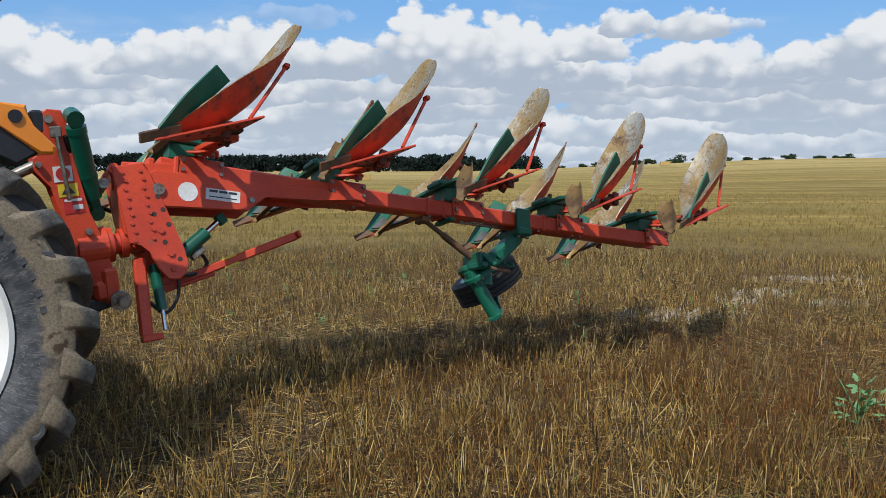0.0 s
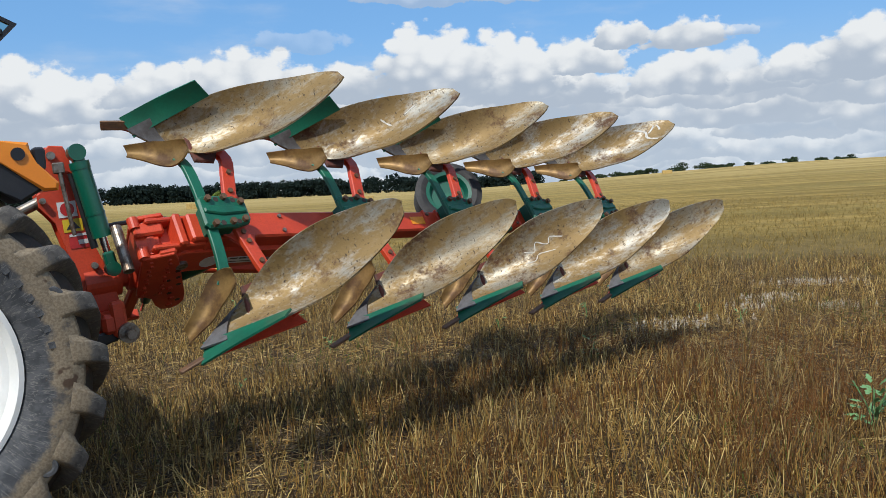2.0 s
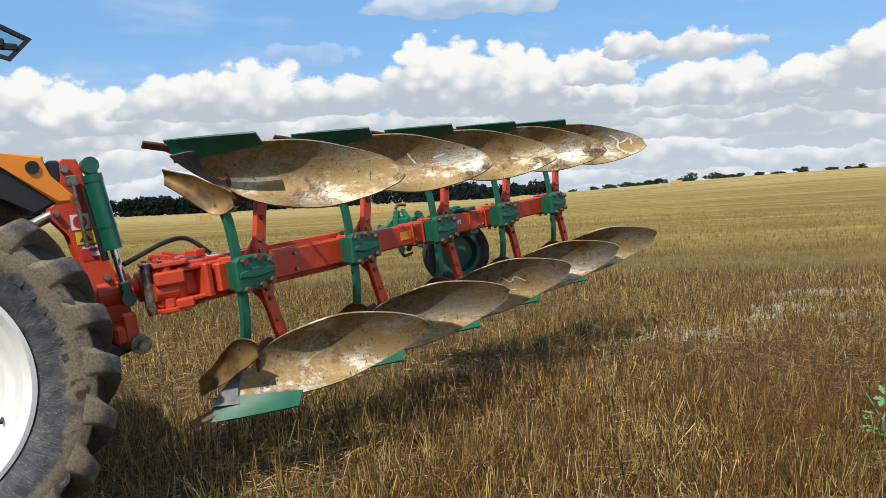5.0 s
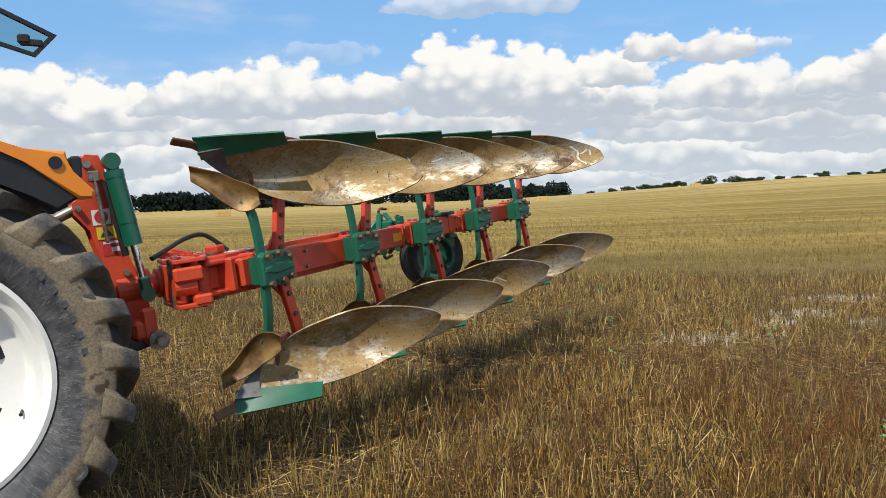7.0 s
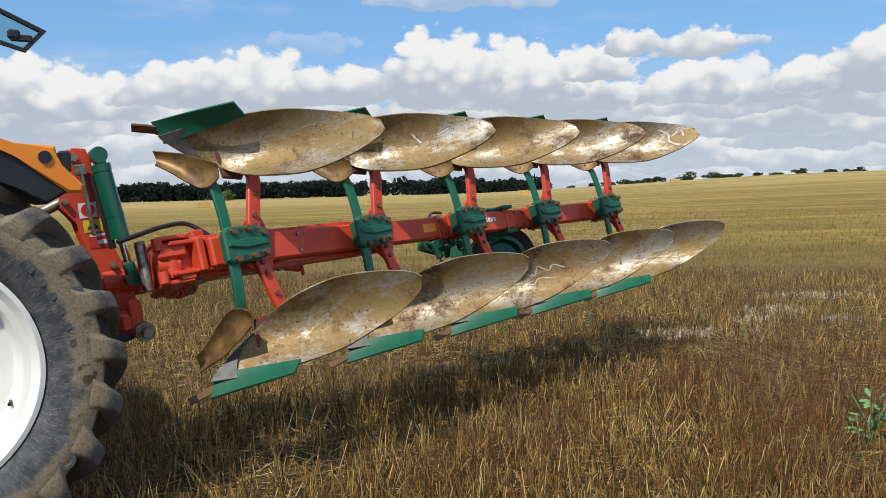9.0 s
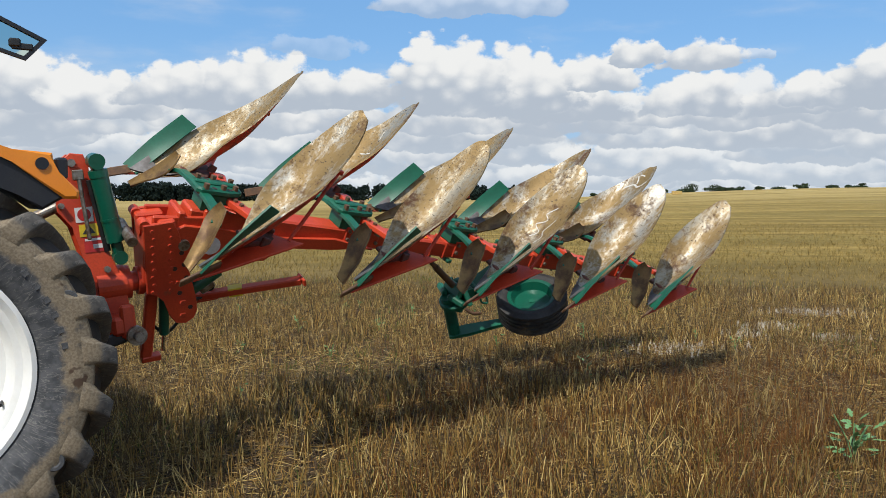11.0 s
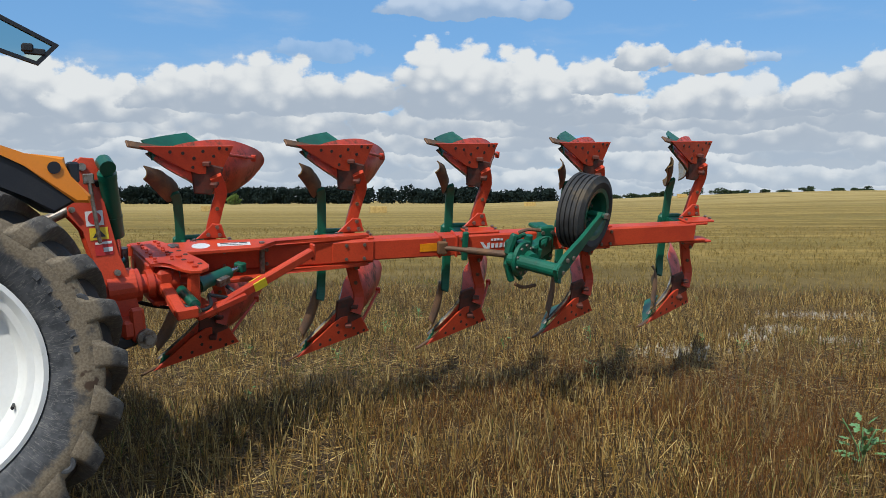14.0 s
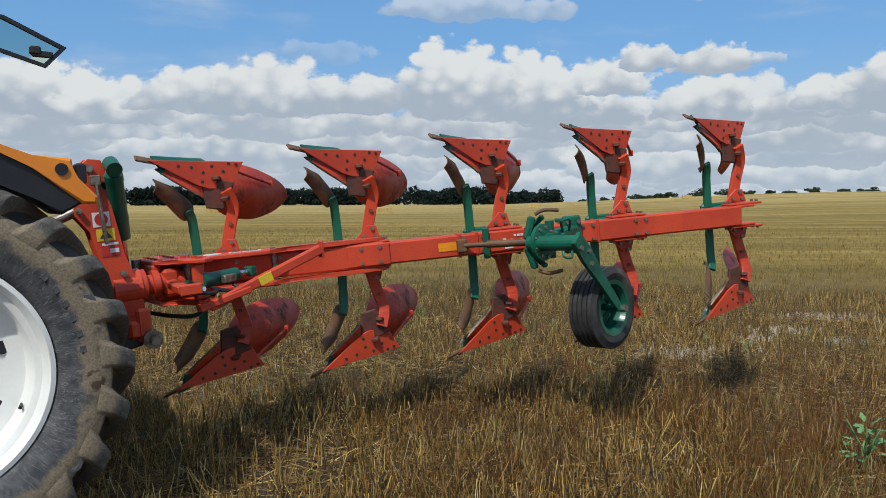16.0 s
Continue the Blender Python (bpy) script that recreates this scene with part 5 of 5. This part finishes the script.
    box(bm, (0.05, 0.10, 0.10), Matrix.Translation((0.685, 0.05, 0.905)), 0.01)
    part("rear_lamp", bm, BLACK_PLASTIC, tractor, "small dark rear lamp")
    # rear window that stands open
    bm = bmesh.new()
    pane = [(-0.35, 1.76), (0.40, 1.62), (0.655, 1.50), (0.565, 1.40), (0.38, 1.455), (-0.35, 1.56)]
    m = Matrix.Translation((0, 0.12, 0)) @ Matrix.Rotation(radians(90), 4, "X")
    inner = [(-0.33, 1.742), (0.39, 1.605), (0.625, 1.495), (0.555, 1.418), (0.38, 1.472), (-0.33, 1.578)]
    for k in range(len(pane)):
        a, b, c, d = pane[k], pane[(k + 1) % len(pane)], inner[(k + 1) % len(pane)], inner[k]
        prism(bm, [a, b, c, d], 0.03, m, 0)
    frame_ob = part("window_frame", bm, BLACK_PLASTIC, tractor, "black window frame")
    bm = bmesh.new()
    prism(bm, inner, 0.006, m, 0)
    glass = part("window_pane", bm, GLASS, frame_ob, "greenish tinted window glass")
    bm = bmesh.new()
    box(bm, (0.05, 0.04, 0.035), m @ Matrix.Translation((0.52, 1.475, 0.01)), 0.008)
    box(bm, (0.09, 0.03, 0.018), m @ Matrix.Translation((0.55, 1.46, 0.012)), 0.006)
    part("window_handle", bm, BLACK, frame_ob)
    # rear axle, lower links and body behind the wheel
    bm = bmesh.new()
    rod(bm, (0, 0.15, 0), (0, 1.8, 0), 0.14, segs=24)
    box(bm, (0.5, 0.55, 0.6), Matrix.Translation((-0.05, 0.98, 0.05)), 0.05)
    box(bm, (1.2, 0.45, 0.5), Matrix.Translation((-0.85, 0.98, 0.05)), 0.05)
    part("rear_axle", bm, BLACK_PLASTIC, tractor)
    bm = bmesh.new()
    lathe(bm, [(0.2, 0.10), (0.54, 0.0), (0.72, -0.07), (0.84, -0.02), (R, 0.06), (R, 0.46), (0.84, 0.54), (0.2, 0.5)], 48, Matrix.Translation((0, 1.56, 0)))
    part("tyre", bm, TYRE, tractor, "large muddy lugged rear tyre")
    bm = bmesh.new()
    prism(bm, [(-1.75, 0.35), (-0.22, 0.35), (-0.12, 1.1), (-0.22, 1.85), (-1.6, 1.9), (-1.85, 1.1)], 1.45, Matrix.Translation((0, 1.03, 0)) @ Matrix.Rotation(radians(90), 4, "X"), 0.05)
    part("cab", bm, BLACK_PLASTIC, tractor)
    bm = bmesh.new()
    box(bm, (1.9, 0.85, 0.75), Matrix.Translation((-2.7, 1.03, 0.45)), 0.12)
    part("bonnet", bm, ORANGE, tractor)
    for y in (0.74, 1.24):
        bm = bmesh.new()
        bar(bm, (0.10, y, -0.30), (1.10, y, -0.02), 0.035, 0.07, (0, 0, 1), 0.01)
        rod(bm, (1.13, y - 0.025, -0.01), (1.13, y + 0.025, -0.01), 0.05)
        part("lower_link", bm, BLACK_PLASTIC, tractor)
    bm = bmesh.new()
    rod(bm, (0.25, 0.98, 0.45), (0.86, 0.98, 0.75), 0.03)
    part("top_link", bm, BOLT, tractor)
    return tractor


def lug_mesh(R, mirror=False):
    """One tyre lug: a raised bar that sweeps from the shoulder to the tread's middle."""
    bm = bmesh.new()
    rows = []
    # foot radius and depth, crown radius and depth, angle of the middle, half width
    shape = [(R - 0.165, -0.075, R - 0.163, -0.077, -0.075, 0.052), (R - 0.135, -0.066, R - 0.128, -0.076, -0.066, 0.050), (R - 0.105, -0.044, R - 0.085, -0.070, -0.052, 0.047), (R - 0.095, -0.020, R - 0.040, -0.058, -0.036, 0.044),
             (R - 0.085, 0.02, R - 0.010, -0.036, -0.015, 0.042), (R - 0.070, 0.06, R + 0.000, 0.01, 0.030, 0.041), (R - 0.052, 0.16, R + 0.004, 0.14, 0.12, 0.043), (R - 0.046, 0.27, R + 0.004, 0.27, 0.21, 0.040)]
    cross = [-1.75, -1.40, -1.12, -0.92, -0.4, 0.0, 0.4, 0.90, 1.05, 1.22, 1.45]
    lift = [-0.1, 0.40, 0.88, 1.0, 1.0, 1.0, 1.0, 1.0, 0.90, 0.45, -0.1]
    for rb, yb, rt, yt, ang, half in shape:
        row = []
        for w, f in zip(cross, lift):
            r, y = rb + (rt - rb) * f, yb + (yt - yb) * f
            a = ang + w * half / R
            row.append(bm.verts.new((r * math.cos(a), 0.52 - y if mirror else y, -r * math.sin(a))))
        rows.append(row)
    for a, b in zip(rows, rows[1:]):
        for k in range(len(cross) - 1):
            bm.faces.new((a[k], a[k + 1], b[k + 1], b[k]))
    bm.faces.new(rows[0])
    bm.faces.new(rows[-1][::-1])
    me = mesh_of("lug", bm, LUG)
    me.shade_smooth()
    me.set_sharp_from_angle(angle=radians(38))
    return me


def glass_material():
    m = bpy.data.materials.new("tinted_glass")
    m.use_nodes = True
    b = m.node_tree.nodes["Principled BSDF"]
    b.inputs["Base Color"].default_value = rgb(0.55, 0.68, 0.64)
    b.inputs["Roughness"].default_value = 0.05
    b.inputs["Transmission Weight"].default_value = 1.0
    b.inputs["IOR"].default_value = 1.02
    return m


GLASS = glass_material()
make_tractor()


# ---- the distance ----
def clump_mesh(name, blobs, mat, rng, leaf=0.5, per=90):
    """A crown: many small leaf cards in tilted triangles round the blobs' surfaces."""
    verts, faces = [], []
    for c, r in blobs:
        n = rng.normal(size=(per, 3))
        n /= np.linalg.norm(n, axis=1)[:, None]
        p = np.array(c) + n * np.array(r) * rng.uniform(0.72, 1.06, (per, 1))
        for q in p:
            k = len(verts)
            s = leaf * rng.uniform(0.6, 1.3)
            for _ in range(4):
                verts.append(tuple(q + rng.normal(size=3) * s * 0.6))
            faces += [(k, k + 1, k + 2), (k, k + 2, k + 3), (k, k + 3, k + 1), (k + 1, k + 3, k + 2)]
    me = bpy.data.meshes.new(name)
    me.from_pydata(verts, [], faces)
    me.materials.append(mat)
    return me


def make_far_wood():
    rng = np.random.default_rng(11)
    blobs = []
    for k in range(330):
        a = rng.uniform(-0.68, 0.135)
        r = rng.uniform(395, 430)
        h = 7.4 + 1.6 * noise.noise(Vector((a * 25, 0, 0))) + rng.normal(0, 0.7)
        if a > 0.06:
            h *= 0.82
        x, y = r * math.sin(a), r * math.cos(a)
        for f in (0.25, 0.6, 0.82):
            w = rng.uniform(2.0, 3.4) * (1.25 - f * 0.45)
            blobs.append(((x + rng.normal(0, 1.2), y, h * f), (w, w, h * 0.2)))
    ob = new("far_wood", clump_mesh("far_wood", blobs, WOOD_LEAVES, rng, 0.75, 70))
    tagged(ob, "dark green wood along the far edge of the field", "wood", kind="stuff")


def make_tree(name, label, a, r, height, width, mat, rng, lone=True):
    x, y = r * math.sin(a), r * math.cos(a)
    z = rise(x, y)
    tree = thing(name, label, "tree", pose(x, y, z - 0.6), group="trees on the skyline")
    bm = bmesh.new()
    tube(bm, [(0, 0, 0), (0.1, 0, height * 0.3), (0.0, 0.1, height * 0.7)], [height * 0.03, height * 0.024, height * 0.01], 7)
    for k in range(4):
        b = k * math.tau / 4 + 0.5
        tube(bm, [(0, 0, height * 0.3), (width * 0.35 * math.cos(b), width * 0.35 * math.sin(b), height * 0.6)], [height * 0.014, height * 0.006], 5)
    part("trunk", bm, BARK, tree)
    blobs = []
    for k in range(max(5, int(5 + width))):
        f = rng.uniform(0.12, 0.84)
        w = width * 0.5 * (1 - 0.5 * abs(f - 0.5))
        blobs.append(((rng.uniform(-w, w) * 0.75, rng.uniform(-w, w) * 0.5, height * f), (width * 0.24, width * 0.24, height * 0.16)))
    part("crown", clump_mesh("crown", blobs, mat, rng, 0.26, 110), None, tree)


def make_trees():
    rng = np.random.default_rng(7)
    spots = [(0.167, 2.2, 4), (0.195, 2.4, 4), (0.213, 3.0, 7), (0.234, 3.4, 8), (0.250, 2.6, 6), (0.262, 3.4, 7), (0.275, 3.8, 6), (0.308, 6.4, 10.5), (0.334, 4.8, 10), (0.352, 2.2, 4), (0.361, 2.9, 7), (0.384, 3.4, 5.5),
             (0.404, 1.6, 6), (0.4285, 4.6, 5.5), (0.462, 2.2, 6), (0.476, 2.0, 5), (0.490, 3.2, 6), (0.551, 4.6, 6), (0.571, 4.0, 7), (0.585, 5.0, 7)]
    for a, h, w in spots:
        make_tree("tree", "dark green field tree on the horizon", a, 303, h * 0.50 + 0.6, w * 0.8, TREE_LEAVES, rng)
    make_tree("shrub", "pale green shrub before the far wood", -0.253, 330, 5.2, 6.0, PALE_LEAVES, rng)


def make_bales():
    spots = [(-0.079, 108, 0.1), (0.110, 160, 0.0), (0.292, 205, 0.2), (-0.283, 130, 0.1), (0.556, 250, 0.1)]
    bm = bmesh.new()
    box(bm, (2.3, 1.2, 0.9), Matrix.Translation((0, 0, 0.45)), 0.05)
    n = len(bm.faces)
    for x in (-0.8, -0.3, 0.3, 0.8):
        box(bm, (0.03, 1.212, 0.912), Matrix.Translation((x, 0, 0.45)), 0.01)
    me = mesh_of("straw_bale", bm, BALE)
    for a, r, turn in spots:
        x, y = r * math.sin(a), r * math.cos(a)
        ob = new("straw_bale", me)
        ob.matrix_basis = pose(x, y, rise(x, y) - 0.02, 0, 0, math.degrees(-a + turn))
        tagged(ob, "large rectangular golden straw bale lying on the stubble", "bale", group="bales on the field")


make_far_wood()
make_trees()
make_bales()


# ---- weeds and pale spots on the ground ----
def make_weed(name, label, x, y, height, n, seed, group=""):
    rng = np.random.default_rng(seed)
    weed = thing(name, label, "weed", pose(x, y, rise(x, y)), group=group)
    bm = bmesh.new()
    for k in range(max(2, n // 6)):
        a, l = rng.uniform(0, math.tau), rng.uniform(0.0, 0.35)
        tube(bm, smooth_path([(0, 0, 0), (0.3 * l * height * math.cos(a), 0.3 * l * height * math.sin(a), height * 0.5), (l * height * math.cos(a), l * height * math.sin(a), height * rng.uniform(0.75, 1.0))], 3), 0.004, 5)
    part("stem", bm, LEAF, weed)
    bm = bmesh.new()
    leaf_shape(bm, 0.095 * height / 0.36)
    me = mesh_of("leaf", bm, LEAF)
    for k in range(n):
        a, l = rng.uniform(0, math.tau), rng.uniform(0.0, 0.3) * height
        z = height * rng.uniform(0.2, 1.0)
        part("leaf", me, None, weed, at=pose(l * math.cos(a), l * math.sin(a), z, rng.uniform(-25, 25), rng.uniform(-50, 15), math.degrees(a)))


def leaf_shape(bm, size):
    """A lobed leaf with a folded midrib, along x."""
    pts = [(0, 0.0), (0.25, 0.16), (0.38, 0.10), (0.55, 0.24), (0.68, 0.12), (0.82, 0.13), (1.0, 0.0)]
    mid = [bm.verts.new((x * size, 0, -0.05 * size * math.sin(x * 3))) for x, w in pts]
    for sgn in (-1, 1):
        edge = [mid[0]] + [bm.verts.new((x * size, w * sgn * size, 0.06 * size - 0.12 * x * size)) for x, w in pts[1:-1]] + [mid[-1]]
        for k in range(len(pts) - 1):
            vs = [mid[k], mid[k + 1], edge[k + 1], edge[k]]
            vs = list(dict.fromkeys(vs))
            if len(vs) > 2:
                bm.faces.new(vs)


def make_pale_spots():
    rng = np.random.default_rng(2)
    verts, faces = [], []
    for cx, cy, w, d, n in ((4.24, 9.87, 0.26, 0.22, 420), (5.25, 11.1, 0.7, 0.30, 170), (2.74, 8.54, 0.6, 0.35, 45), (4.62, 9.1, 0.3, 0.2, 50), (2.43, 8.5, 0.3, 0.25, 30), (3.7, 9.3, 0.25, 0.3, 90)):
        for k in range(n):
            x, y = cx + rng.normal(0, w * 0.5), cy + rng.normal(0, d * 0.5)
            s = rng.uniform(0.012, 0.038)
            b = len(verts)
            a = rng.uniform(0, math.tau)
            for j in range(5):
                verts.append((x + s * rng.uniform(0.7, 1.2) * math.cos(a + j * math.tau / 5), y + s * math.sin(a + j * math.tau / 5), 0.0))
            verts.append((x, y, s * rng.uniform(0.7, 1.1) + 0.05))
            faces += [(b + j, b + (j + 1) % 5, b + 5) for j in range(5)]
    me = bpy.data.meshes.new("pale_crumbs")
    me.from_pydata(verts, [], faces)
    me.materials.append(CHALK)
    tagged(new("pale_crumbs", me), "pale chalky crumbs of soil among the stubble", "soil", kind="stuff")


make_weed("thistle", "green leafy weed with toothed leaves standing in stubble", 2.57, 4.67, 0.34, 30, 5)
rng = np.random.default_rng(21)
for k in range(26):
    r, a = rng.uniform(6.5, 14), rng.uniform(-0.25, 0.45)
    make_weed("weed", "small green weed among the stubble", r * math.sin(a), r * math.cos(a), rng.uniform(0.12, 0.22), 10, 40 + k, "small weeds")
make_pale_spots()


def motions():
    walk(plough, [(t, swung(t)) for t in TICKS])
    walk(turning_head, [(t, turned(t)) for t in TICKS])
    walk(wheel_arm, [(t, arm_pose(t)) for t in (0.0, 3.45, 3.6, 3.75, 3.9, 4.0, 4.15, 14.55, 14.65, 14.75, 14.85, 14.95, 15.1, 16.0)])
    walk(turnover_cylinder, [(t, cylinder_pose(t)) for t in TICKS])
    walk(piston, [(t, piston_pose(t)) for t in TICKS])


motions()
